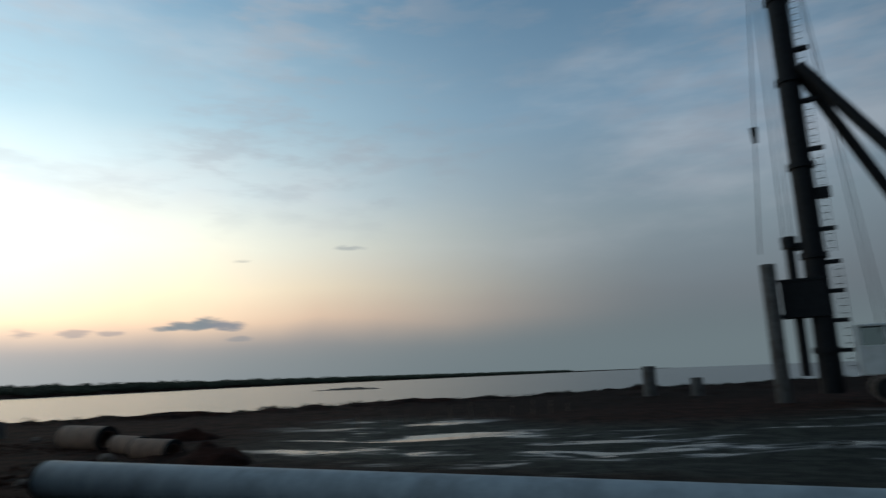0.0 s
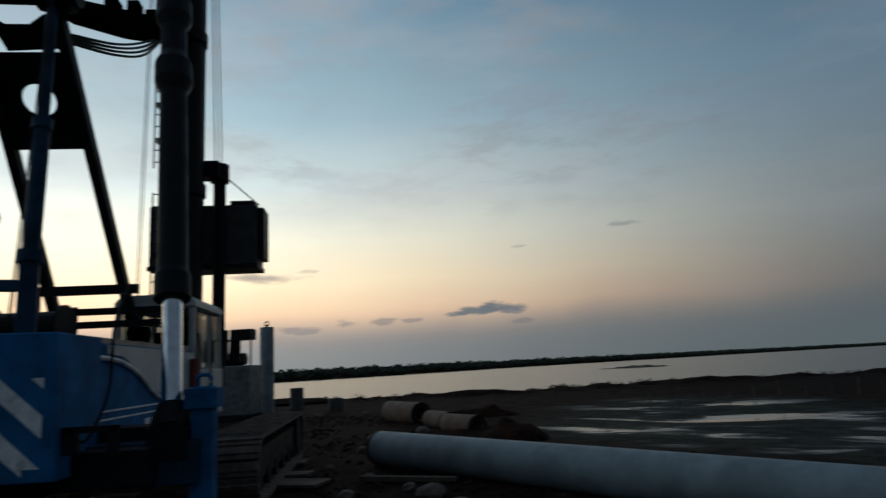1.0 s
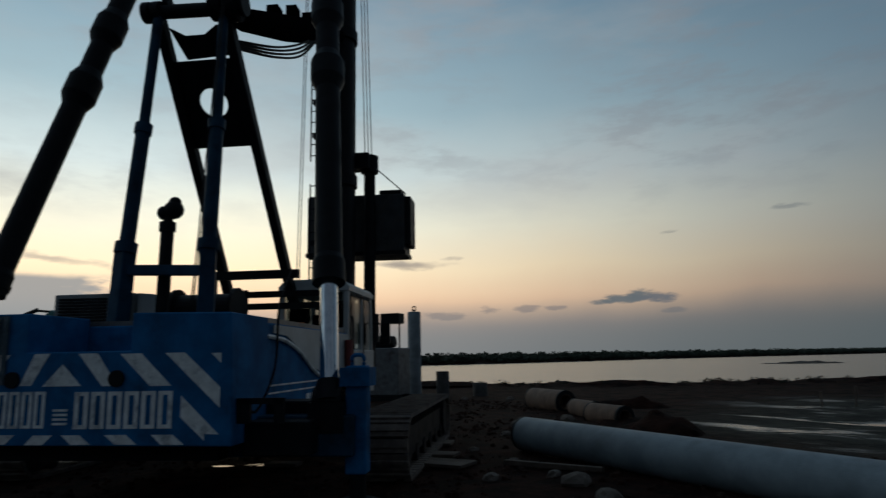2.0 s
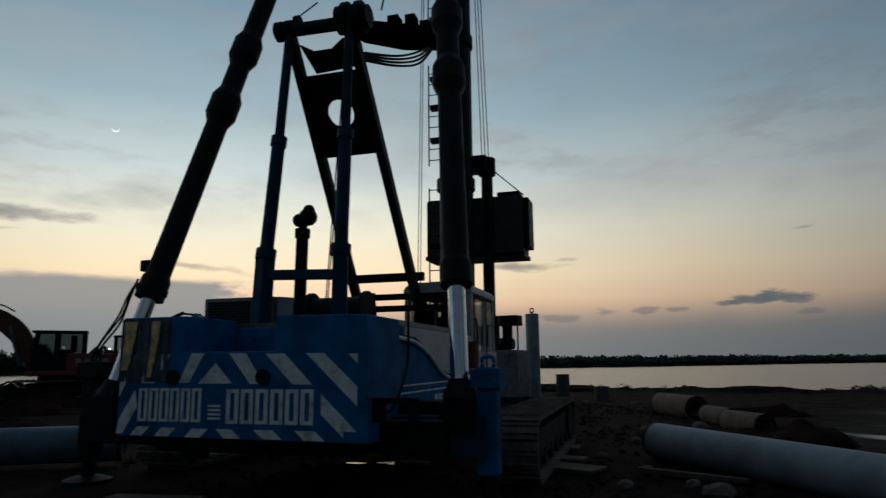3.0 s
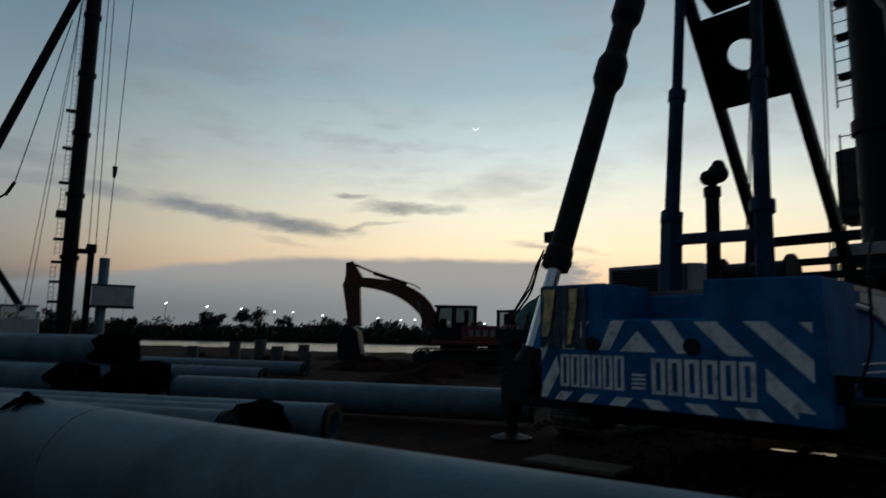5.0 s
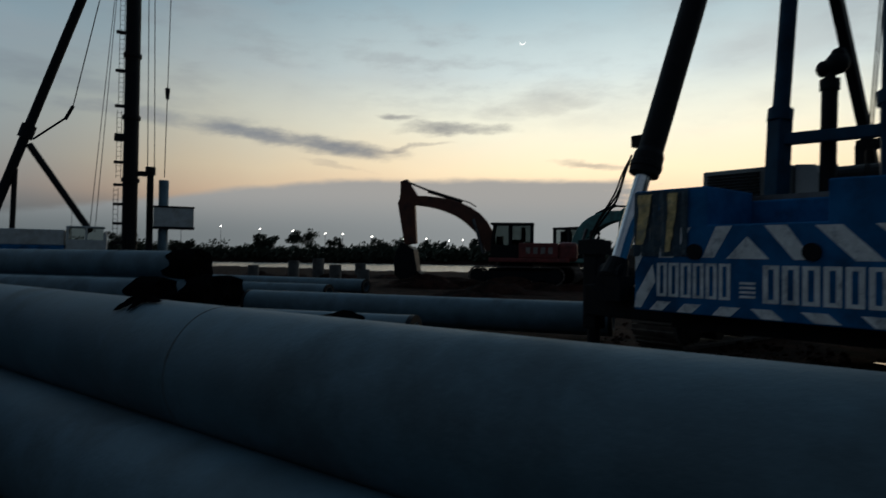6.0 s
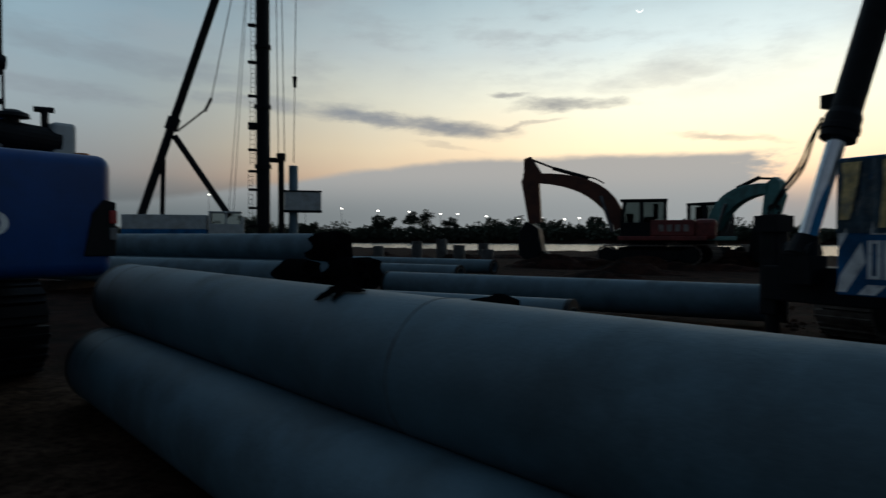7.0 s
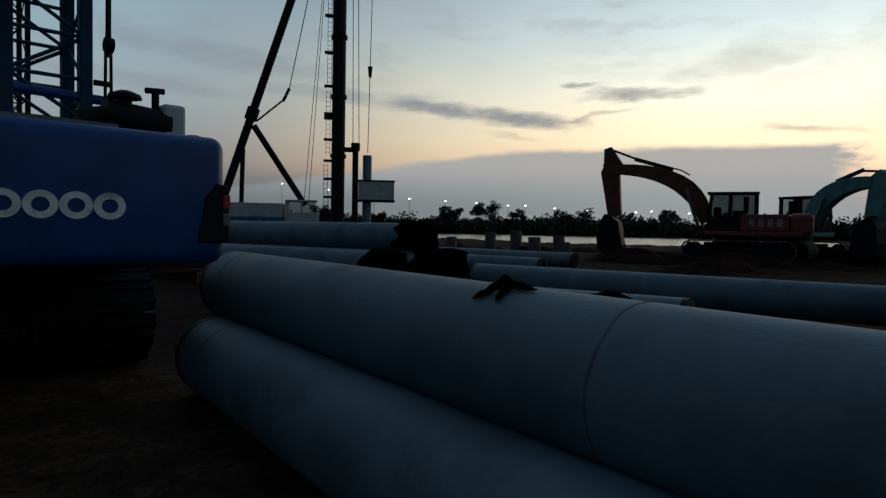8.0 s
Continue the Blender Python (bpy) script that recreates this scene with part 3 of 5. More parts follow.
def crawler(parent, x0, x1, y0, y1, top, shoe_mat=None, single=False):
    """A crawler track: shoes round two wheels, with its frame."""
    r = top / 2
    shoe_mat = shoe_mat or muddy_steel
    def frame_of(bm):
        box(bm, x0 + 0.12, x1 - 0.12, y0 + r, y1 - r, r - 0.2, r + 0.2)
        for y in (y0 + r, y1 - r):
            tube(bm, (x0 + 0.06, y, r), (x1 - 0.06, y, r), r - 0.09, seg=24)
        k = 6
        for i in range(k):
            y = y0 + r + (y1 - y0 - 2 * r) * (i + 0.5) / k
            tube(bm, (x0 + 0.1, y, 0.2), (x1 - 0.1, y, 0.2), 0.13, seg=16)
    frame_part = simple("track_frame", black_steel, parent, frame_of)
    straight = y1 - y0 - 2 * r
    total = 2 * straight + 2 * math.pi * r
    n = int(total / 0.2)
    w = (x1 - x0) / 2
    whole = bmesh.new()
    one = None
    for i in range(n):
        s = total * i / n
        if s < straight:
            p, a = (y0 + r + s, top - 0.03), 0.0
        elif s < straight + math.pi * r:
            a = (s - straight) / r
            p = (y1 - r + math.sin(a) * (r - 0.03), r + math.cos(a) * (r - 0.03))
        elif s < 2 * straight + math.pi * r:
            p, a = (y1 - r - (s - straight - math.pi * r), 0.03), math.pi
        else:
            a = math.pi + (s - 2 * straight - math.pi * r) / r
            p = (y0 + r + math.sin(a) * (r - 0.03), r + math.cos(a) * (r - 0.03))
        m = Matrix.Translation(((x0 + x1) / 2, p[0], p[1])) @ Matrix.Rotation(-a, 4, "X")
        if not single:
            box(whole, -w, w, -0.085, 0.085, -0.02, 0.03, m)
            box(whole, -w, w, -0.02, 0.02, 0.03, 0.06, m)
        elif one is None:
            bm = bmesh.new()
            box(bm, -w, w, -0.085, 0.085, -0.02, 0.03)
            box(bm, -w, w, -0.02, 0.02, 0.03, 0.06)
            one = part("track_shoe", bm, shoe_mat, frame_part, place=m)
        else:
            ob = new("track_shoe", one.data)
            ob.parent = frame_part
            ob.matrix_basis = m
    if single:
        whole.free()
    else:
        tagged(part("track_belt", whole, shoe_mat, parent), kind="stuff")


def lattice_ladder(parent, x, y, z0, z1, width=0.3, name="ladder"):
    bm = bmesh.new()
    for s in (-1, 1):
        bar(bm, (x + s * width / 2, y, z0), (x + s * width / 2, y, z1), 0.03, 0.03)
    z = z0 + 0.15
    while z < z1:
        tube(bm, (x - width / 2, y, z), (x + width / 2, y, z), 0.014, seg=6)
        z += 0.3
    return part(name, bm, black_steel, parent)


def stay(parent, a, b, r, collars, rod=1.45):
    """A telescopic backstay: chrome rod below, thick tube above with knuckle collars."""
    a, b = Vector(a), Vector(b)
    d = (b - a).normalized()
    s = simple("backstay", black_steel, parent, lambda bm: tube(bm, a + d * rod, b, r, seg=20), smooth=True)
    simple("stay_rod", chrome, s, lambda bm: tube(bm, a, a + d * (rod + 0.2), r * 0.62, seg=20), "bright chrome rod", smooth=True)
    def gland(bm):
        tube(bm, a + d * (rod - 0.06), a + d * (rod + 0.22), r * 1.18, seg=20)
        tube(bm, a + d * (rod + 0.22), a + d * (rod + 0.3), r * 1.18, r, seg=20)
    simple("stay_gland", black_steel, s, gland, smooth=True)
    for c in collars:
        def collar(bm, c=c):
            tube(bm, a + d * (c - 0.34), a + d * (c - 0.16), r, r * 1.42, seg=20)
            tube(bm, a + d * (c - 0.16), a + d * (c + 0.16), r * 1.42, seg=20)
            tube(bm, a + d * (c + 0.16), a + d * (c + 0.34), r * 1.42, r, seg=20)
        simple("stay_collar", black_steel, s, collar, smooth=True)
    def foot(bm):
        tube(bm, a - Vector((0.16, 0, 0)), a + Vector((0.16, 0, 0)), 0.15, seg=16)
        box(bm, a.x - 0.2, a.x + 0.2, a.y - 0.16, a.y + 0.16, a.z - 0.34, a.z - 0.02)
        tube(bm, a - d * 0.02, a + d * 0.22, r * 1.15, r * 0.8, seg=16)
    simple("stay_foot", black_steel, s, foot)
    return s


def text_bars(parent, x0, x1, z0, z1, count, y, mat, name="lettering_shape"):
    """Plain upright frames, one to a character, in place of a maker's name."""
    step = (x1 - x0) / count
    for i in range(count):
        bm = bmesh.new()
        a = x0 + i * step + step * 0.06
        b, t = a + step * 0.84, step * 0.27
        box(bm, a, a + t, y - 0.004, y, z0, z1)
        box(bm, b - t, b, y - 0.004, y, z0, z1)
        box(bm, a + t, b - t, y - 0.004, y, z1 - t * .8, z1)
        box(bm, a + t, b - t, y - 0.004, y, z0, z0 + t * .8)
        part(name, bm, mat, parent)


def jack(parent, x, y, top, mat, w=.16):
    """An outrigger jack: square column, cap with eye, foot plate."""
    j = simple("outrigger_jack", mat, parent, lambda bm: box(bm, x - w, x + w, y - w, y + w, 0.35, top), bev=0.02)
    def head(bm):
        box(bm, x - w - .05, x + w + .05, y - w - .05, y + w + .05, top - 0.22, top - 0.02)
        hose(bm, [(x - 0.06, y, top - 0.04), (x - 0.06, y, top + 0.1), (x + 0.06, y, top + 0.1), (x + 0.06, y, top - 0.04)], 0.022)
    simple("jack_head", mat, j, head, bev=0.0)
    def foot(bm):
        tube(bm, (x, y, 0.06), (x, y, 0.4), 0.09, seg=16)
        lathe(bm, [(0.3, 0.0), (0.3, 0.05), (0.14, 0.1)], 24, Matrix.Translation((x, y, 0)))
    simple("jack_foot", black_steel, j, foot)


def build_rig():
    rig = root("piling_rig", RIG, "blue and white crawler piling rig with tall leader and striped counterweight", "piling rig")
    # counterweight
    def slab(bm):
        prism(bm, [(-1.53, 0.76), (1.62, 0.74), (1.57, 2.07), (0.50, 2.09), (0.50, 1.70), (-0.66, 1.70), (-0.66, 2.11), (-1.53, 2.11)], 1.0, Matrix.Identity(4))
    cw = simple("counterweight", blue_paint, rig, slab, "blue counterweight with white chevron stripes", bev=0.015)
    for tops in ((-.56, -.39, -.58, -.71, 1.685, 1.36), (-.07, .14, .38, .21, 1.68, 1.345), (.39, .62, .96, .73, 1.67, 1.34),
                 (-1.16, -.84, -1.05, -1.22, 1.68, 1.355),
                 (-1.24, -1.07, -1.17, -1.33, .875, .775), (-.91, -.72, -.82, -1.0, .865, .77), (-.51, -.30, -.40, -.60, .86, .765),
                 (-.20, 0, .12, -.09, .86, .765), (.27, .50, .62, .39, .86, .765), (.77, 1.0, 1.12, .88, .86, .76)):
        a, b, c, d, zt, zb = tops
        simple("stripe", stripe_paint, cw, lambda bm: prism(bm, [(a, zt), (b, zt), (c, zb), (d, zb)], -0.004, Matrix.Identity(4)))
    simple("stripe", stripe_paint, cw, lambda bm: prism(bm, [(-.24, 1.575), (-.02, 1.35), (-.45, 1.35)], -0.004, Matrix.Identity(4)))
    simple("stripe", stripe_paint, cw, lambda bm: prism(bm, [(.88, 1.67), (1.09, 1.67), (1.48, 1.32), (1.48, 1.12)], -0.004, Matrix.Identity(4)))
    simple("stripe", stripe_paint, cw, lambda bm: prism(bm, [(1.37, 1.66), (1.48, 1.66), (1.48, 1.56)], -0.004, Matrix.Identity(4)))
    simple("stripe", stripe_paint, cw, lambda bm: prism(bm, [(1.07, 1.24), (1.48, .86), (1.33, .865), (1.33, .80), (1.07, 1.03)], -0.004, Matrix.Identity(4)))
    simple("stripe", stripe_paint, cw, lambda bm: prism(bm, [(-1.30, 1.28), (-1.26, 1.09), (-1.44, .79), (-1.53, .79), (-1.5, .95)], -0.004, Matrix.Identity(4)))
    simple("stripe", stripe_paint, cw, lambda bm: prism(bm, [(-1.52, 1.5), (-1.40, 1.685), (-1.26, 1.685), (-1.52, 1.2)], -0.004, Matrix.Identity(4)))
    def wrap(bm):
        n = 24
        rows = []
        for z in (1.37, 1.55, 1.72, 1.9, 2.09):
            rows.append([bm.verts.new((-1.53 + .66 * k / n, -.012 - .010 * math.sin(k * 1.35 + z) - .006 * noise.noise((k * .4, z * 5, 2)), z)) for k in range(n + 1)])
        for r0, r1 in zip(rows, rows[1:]):
            for k in range(n):
                bm.faces.new((r0[k], r0[k + 1], r1[k + 1], r1[k]))
        bmesh.ops.solidify(bm, geom=bm.faces[:], thickness=-.004)
    simple("corner_sheet", wrap_sheet, cw, wrap, "wrinkled glossy sheet over the corner", smooth=True)
    # two strips paint the warm light reflected in the corner sheet
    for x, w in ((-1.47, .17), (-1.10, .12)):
        def glint_shape(bm):
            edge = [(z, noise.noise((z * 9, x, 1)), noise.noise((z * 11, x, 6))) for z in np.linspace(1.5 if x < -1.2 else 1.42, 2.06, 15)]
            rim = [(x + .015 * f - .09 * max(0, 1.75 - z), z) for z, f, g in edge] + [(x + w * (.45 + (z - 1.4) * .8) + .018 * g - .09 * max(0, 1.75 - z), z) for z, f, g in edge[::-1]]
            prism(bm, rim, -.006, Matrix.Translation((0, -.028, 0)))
        simple("reflective_tape", painted_glint, cw, glint_shape, "yellow strip painted as a reflected streak of light")
    text_bars(cw, -1.25, -.39, .93, 1.30, 6, -0.001, stripe_paint)
    text_bars(cw, -.09, 1.0, .92, 1.29, 6, -0.001, stripe_paint)
    for k in range(4):
        simple("emblem_bar", stripe_paint, cw, lambda bm: box(bm, -.31, -.15, -0.005, -0.001, .96 + k * .045, .985 + k * .045))
    for x in (-.79, .37):
        simple("tow_socket", black_steel, cw, lambda bm: tube(bm, (x, -0.03, 1.42), (x, 0.08, 1.42), 0.085, seg=20))
    # machinery on the tail
    simple("radiator_box", pale_grey, rig, lambda bm: box(bm, -1.58, -.48, 1.56, 2.15, 1.7, 2.48), "grey louvred radiator box", bev=0.02)
    def louvre(bm):
        for k in range(9):
            box(bm, -1.5, -.84, 1.53, 1.562, 2.08 + k * .04, 2.102 + k * .04)
    simple("louvre", black_steel, rig, louvre)
    simple("hose_guard", white_paint, rig, lambda bm: prism(bm, [(-.46, 2.05), (-.16, 2.05), (-.18, 2.3), (-.24, 2.46), (-.46, 2.48)], .3, Matrix.Translation((0, 1.62, 0))), "pale sheet-metal guard", bev=0.01)
    ex = simple("exhaust_pipe", black_steel, rig, lambda bm: tube(bm, (-.1, 1.6, 2.0), (-.08, 1.6, 3.33), .085, seg=18), smooth=True)
    def cap(bm):
        tube(bm, (-.08, 1.6, 3.28), (-.08, 1.6, 3.40), .105, seg=18)
        tube(bm, (-.08, 1.6, 3.38), (-.07, 1.6, 3.52), .06, seg=12)
        for x, z, r in ((-.13, 3.53, .1), (.0, 3.57, .13), (.01, 3.66, .085)):
            bmesh.ops.create_icosphere(bm, subdivisions=2, radius=r, matrix=Matrix.Translation((x, 1.6, z)))
    simple("rain_cap", black_steel, ex, cap, smooth=True)
    # house: blue and white right side, engine deck, left side
    def house(bm):
        box(bm, -1.5, 1.53, 1.0, 4.7, 0.95, 2.02)
    simple("machine_house", blue_paint, rig, house, "blue machine house with white upper panels", bev=0.02)
    def panel(bm):
        pts = [(1.25, 2.0), (4.68, 2.0), (4.68, 1.42), (3.2, 1.40), (2.6, 1.5), (2.1, 1.75), (1.7, 1.88), (1.25, 1.9)]
        prism(bm, pts, 0.02, Matrix.Translation((1.53, 0, 0)) @ Matrix.Rotation(radians(90), 4, "Z") @ Matrix.Scale(-1, 4, (0, 1, 0)))
    simple("side_panel", white_paint, rig, panel, "white painted side panel")
    def swoosh(bm):
        hose(bm, [(1.545, .95, 1.86), (1.55, 1.6, 1.82), (1.55, 2.2, 1.68), (1.55, 2.75, 1.45), (1.55, 3.3, 1.33), (1.55, 4.6, 1.32)], .028, 6)
    simple("stripe_band", stripe_paint, rig, swoosh)
    for z in (1.18, 1.27):
        simple("stripe_band", stripe_paint, rig, lambda bm: box(bm, 1.53, 1.537, 1.0, 6.4, z, z + .02))
    for k in range(5):
        simple("lettering_bar", stripe_paint, rig, lambda bm: box(bm, 1.53, 1.536, 2.55 + k * .2, 2.69 + k * .2, 1.03, 1.12))
    simple("chassis", black_steel, rig, lambda bm: (box(bm, -1.3, 1.3, .4, 6.6, .55, .97), tube(bm, (0, 4.4, .3), (0, 4.4, .6), 1.0, seg=32)))
    # cab
    cab = simple("cab", white_paint, rig, lambda bm: (box(bm, .32, 1.55, 4.70, 6.75, .95, 1.75), box(bm, .32, 1.55, 4.70, 4.78, 1.75, 2.12)), "white operator's cab", bev=0.02)
    for x in (.35, 1.51):
        for y in (4.74, 5.75, 6.6):
            simple("cab_post", white_paint, cab, lambda bm: bar(bm, (x, y, 1.7), (x, y - (.0 if y < 6 else .12), 2.8), .08, .09), bev=0.01)
    simple("roof_rim", white_paint, cab, lambda bm: box(bm, .30, 1.57, 4.66, 6.6, 2.76, 2.86), bev=0.01)
    def roof(bm):
        prism(bm, [(.30, 2.84), (1.57, 2.84), (1.5, 2.92), (1.2, 2.97), (.6, 2.97), (.36, 2.92)], 1.95, Matrix.Translation((0, 4.66, 0)))
    simple("cab_roof", white_paint, cab, roof, bev=0.01)
    for name, b in (("rear_window", (.42, 1.44, 4.735, 4.745, 2.14, 2.74)), ("side_window", (1.525, 1.53, 4.9, 5.65, 1.85, 2.7)), ("door_window", (1.525, 1.53, 5.85, 6.45, 1.5, 2.7)),
                    ("front_window", (.42, 1.44, 6.62, 6.63, 1.5, 2.7)), ("left_window", (.335, .34, 4.9, 6.4, 1.85, 2.7))):
        w = simple(name, glass, cab, lambda bm: box(bm, *b))
        w.visible_shadow = False
    simple("driver_seat", rubber, cab, lambda bm: (box(bm, .7, 1.2, 5.4, 5.9, 1.6, 1.75), box(bm, .7, 1.2, 5.35, 5.47, 1.75, 2.4)), bev=0.03)
    simple("door_frame", rubber, cab, lambda bm: (box(bm, 1.553, 1.567, 5.78, 5.82, 1.0, 2.72), box(bm, 1.553, 1.567, 4.86, 4.9, 1.3, 2.72), box(bm, 1.553, 1.567, 4.86, 5.82, 2.70, 2.74)))
    def mirror(bm):
        bar(bm, (1.55, 6.6, 2.3), (1.8, 6.75, 2.25), .03, .03)
        box(bm, 1.68, 1.88, 6.72, 6.80, 1.86, 2.3)
    simple("mirror", black_steel, cab, mirror, bev=0.01)
    simple("grab_rail", black_steel, cab, lambda bm: hose(bm, [(1.6, 4.62, 1.3), (1.66, 4.62, 1.4), (1.66, 4.62, 2.2), (1.6, 4.62, 2.3)], .018))
    simple("extinguisher", red_paint, cab, lambda bm: tube(bm, (1.62, 4.5, 1.45), (1.62, 4.5, 1.9), .07, seg=14), "red fire extinguisher")
    # gantry
    def deck(bm):
        box(bm, -1.45, 1.5, 1.05, 4.65, 2.02, 2.08)
    simple("deck", grey_steel, rig, deck)
    for s in (-1, 1):
        g = simple("gantry_strut", navy_paint, rig, lambda bm: bar(bm, (s * .585, 1.42, 2.0), (s * .565, 1.47, 3.05), .2, .2), bev=0.015)
        simple("strut_ram", navy_paint, g, lambda bm: tube(bm, (s * .565, 1.47, 3.0), (s * .525, 1.64, 4.75), .095, seg=18), smooth=True)
        simple("strut_collar", navy_paint, g, lambda bm: tube(bm, (s * .567, 1.46, 2.98), (s * .563, 1.48, 3.12), .14, seg=18), smooth=True)
        simple("strut_collar", navy_paint, g, lambda bm: tube(bm, (s * .528, 1.63, 4.66), (s * .524, 1.65, 4.80), .115, seg=18), smooth=True)
        simple("strut_rod", navy_paint, g, lambda bm: tube(bm, (s * .525, 1.64, 4.75), (s * .49, 1.79, 6.5), .07, seg=18), smooth=True)
        leg = simple("gantry_leg", black_steel, rig, lambda bm: bar(bm, (s * .5, 1.85, 6.45), (s * (.56 if s > 0 else .60), 4.95, 2.3), .14, .17), bev=0.01)
        simple("leg_pin", black_steel, leg, lambda bm: tube(bm, (s * .60 - .16, 4.95, 2.35), (s * .60 + .16, 4.95, 2.35), .13, seg=16))
    simple("cross_bar", navy_paint, rig, lambda bm: bar(bm, (-.58, 1.45, 2.76), (.58, 1.45, 2.72), .13, .13), bev=0.01)
    def gantry_plate(bm):
        # plate with a round hole, in the plane of the legs
        slope = Matrix.Translation((0, 1.85, 6.45)) @ Matrix.Rotation(math.atan2(3.1, 4.15), 4, "X")
        outer = [(-.53, -.62), (.53, -.62), (.56, -1.95), (-.56, -1.95)]
        n = 40
        ring, edge = [], []
        cx, cz, r = -.01, -1.24, .225
        for k in range(n):
            a = 2 * math.pi * k / n
            u, v = math.cos(a), math.sin(a)
            reach = min((.54 - cx * math.copysign(1, u)) / abs(u) if abs(u) > 1e-6 else 9, (.64 if v > 0 else .70) / abs(v) if abs(v) > 1e-6 else 9)
            ring.append((cx + r * u, cz + r * v))
            edge.append((cx + reach * u, cz + reach * v))
        faces = []
        for depth in (0.0, 0.05):
            ri = [bm.verts.new(slope @ Vector((u, depth, v))) for u, v in ring]
            ed = [bm.verts.new(slope @ Vector((u, depth, v))) for u, v in edge]
            for k in range(n):
                bm.faces.new((ri[k], ri[(k + 1) % n], ed[(k + 1) % n], ed[k]))
            faces.append((ri, ed))
        for k in range(n):
            j = (k + 1) % n
            bm.faces.new((faces[0][0][k], faces[0][0][j], faces[1][0][j], faces[1][0][k]))
            bm.faces.new((faces[0][1][k], faces[0][1][j], faces[1][1][j], faces[1][1][k]))
        bmesh.ops.recalc_face_normals(bm, faces=bm.faces)
    simple("gantry_plate", black_steel, rig, gantry_plate, "dark gantry plate with a round hole")
    simple("gusset", black_steel, rig, lambda bm: prism(bm, [(-.40, -.12), (-.2, -.24), (.1, -.24), (.30, -.12), (.42, -.1), (.44, -.55), (-.24, -.58)], .04,
           Matrix.Translation((0, 1.85, 6.45)) @ Matrix.Rotation(math.atan2(3.1, 4.15), 4, "X")))
    def head(bm):
        tube(bm, (-.66, 1.8, 6.55), (.62, 1.8, 6.52), .1, seg=20)
        for x in (-.66, -.5, .42, .56, .68):
            tube(bm, (x - .05, 1.8, 6.55), (x + .05, 1.8, 6.55), .19 if x > 0 else .15, seg=24)
        tube(bm, (-.42, 1.82, 6.68), (-.34, 1.82, 6.68), .1, seg=16)
        for x, r in ((.36, .21), (.46, .25), (.57, .2), (.67, .24), (.76, .17)):
            tube(bm, (x - .045, 1.8, 6.57), (x + .045, 1.8, 6.57), r, seg=22)
        tube(bm, (-.45, 1.8, 6.7), (-.02, 1.75, 6.9), .012, seg=6)
    simple("gantry_head", black_steel, rig, head)
    def deck_rail(bm):
        for z in (2.35, 2.55):
            bar(bm, (-.05, 4.1, z + .12), (1.3, 4.1, z + .12), .09, .10)
        bar(bm, (-.5, 3.7, 2.95), (1.0, 3.7, 2.95), .12, .13)
        bar(bm, (-.45, 3.7, 2.05), (-.45, 3.7, 2.95), .12, .12)
        bar(bm, (-.05, 4.1, 2.05), (-.05, 4.1, 2.75), .06, .06)
    simple("deck_rail", black_steel, rig, deck_rail)
    simple("winch", black_steel, rig, lambda bm: (tube(bm, (-.4, 2.6, 2.3), (.45, 2.6, 2.3), .24, seg=24), tube(bm, (-.45, 2.6, 2.3), (-.4, 2.6, 2.3), .32, seg=24), tube(bm, (.45, 2.6, 2.3), (.5, 2.6, 2.3), .32, seg=24)))
    simple("marker_lamp", amber, rig, lambda bm: box(bm, .55, .9, 4.2, 4.3, 2.1, 2.2), "orange marker")
    # boom arm from gantry head to leader
    def arm(bm):
        tube(bm, (.65, 2.1, 6.5), (.5, 4.2, 7.5), .17, .24, seg=16)
        tube(bm, (.5, 4.2, 7.5), (.25, 7.6, 9.2), .24, .27, seg=16)
        tube(bm, (.25, 7.6, 9.2), (.12, 8.9, 9.8), .27, .2, seg=16)
        for k in range(5):
            y = 3.6 + k * 1.1
            box(bm, .42 - k * .07, .62 - k * .07, y - .12, y + .12, 7.35 + k * .55, 7.55 + k * .55 + .08 * (k % 2))
    simple("leader_arm", cloth, rig, arm, "dark arm tying the gantry to the leader")
    # leader
    lx, ly = .08, 9.2
    leader = simple("leader", black_steel, rig, lambda bm: tube(bm, (lx, ly, .35), (lx, ly, 23.5), .42, seg=32), "tall black tubular leader", smooth=True)
    for z in (2.1, 6.0, 9.9, 13.8, 17.7, 21.6):
        simple("leader_flange", black_steel, leader, lambda bm: (tube(bm, (lx, ly, z - .14), (lx, ly, z + .14), .49, seg=32),))
    for s in (-.2, .2):
        simple("guide_rail", black_steel, leader, lambda bm: tube(bm, (lx + s * 1.4, ly + .48, .6), (lx + s * 1.4, ly + .48, 23.2), .055, seg=10))
    lattice_ladder(leader, lx - .58, ly + .05, 1.3, 6.0)
    lattice_ladder(leader, lx - .58, ly + .05, 6.6, 9.4)
    lattice_ladder(leader, lx - .58, ly + .05, 10.0, 16.0)
    for z in (2.8, 4.4, 7.2, 8.1, 8.9, 10.6, 12.0):
        simple("ladder_bracket", black_steel, leader, lambda bm: box(bm, lx - .66, lx - .35, ly - .08, ly + .12, z, z + .12))
    simple("leader_foot", black_steel, leader, lambda bm: (box(bm, lx - .5, lx + .5, 7.0, ly + .3, .45, .95), tube(bm, (lx, ly, .05), (lx, ly, .4), .3, seg=20)))
    # hammer set
    hx = .74
    ham = simple("hammer_guide", black_steel, rig, lambda bm: tube(bm, (hx, 9.9, .9), (hx, 9.9, 6.75), .15, seg=20), "black hammer guide tube", smooth=True)
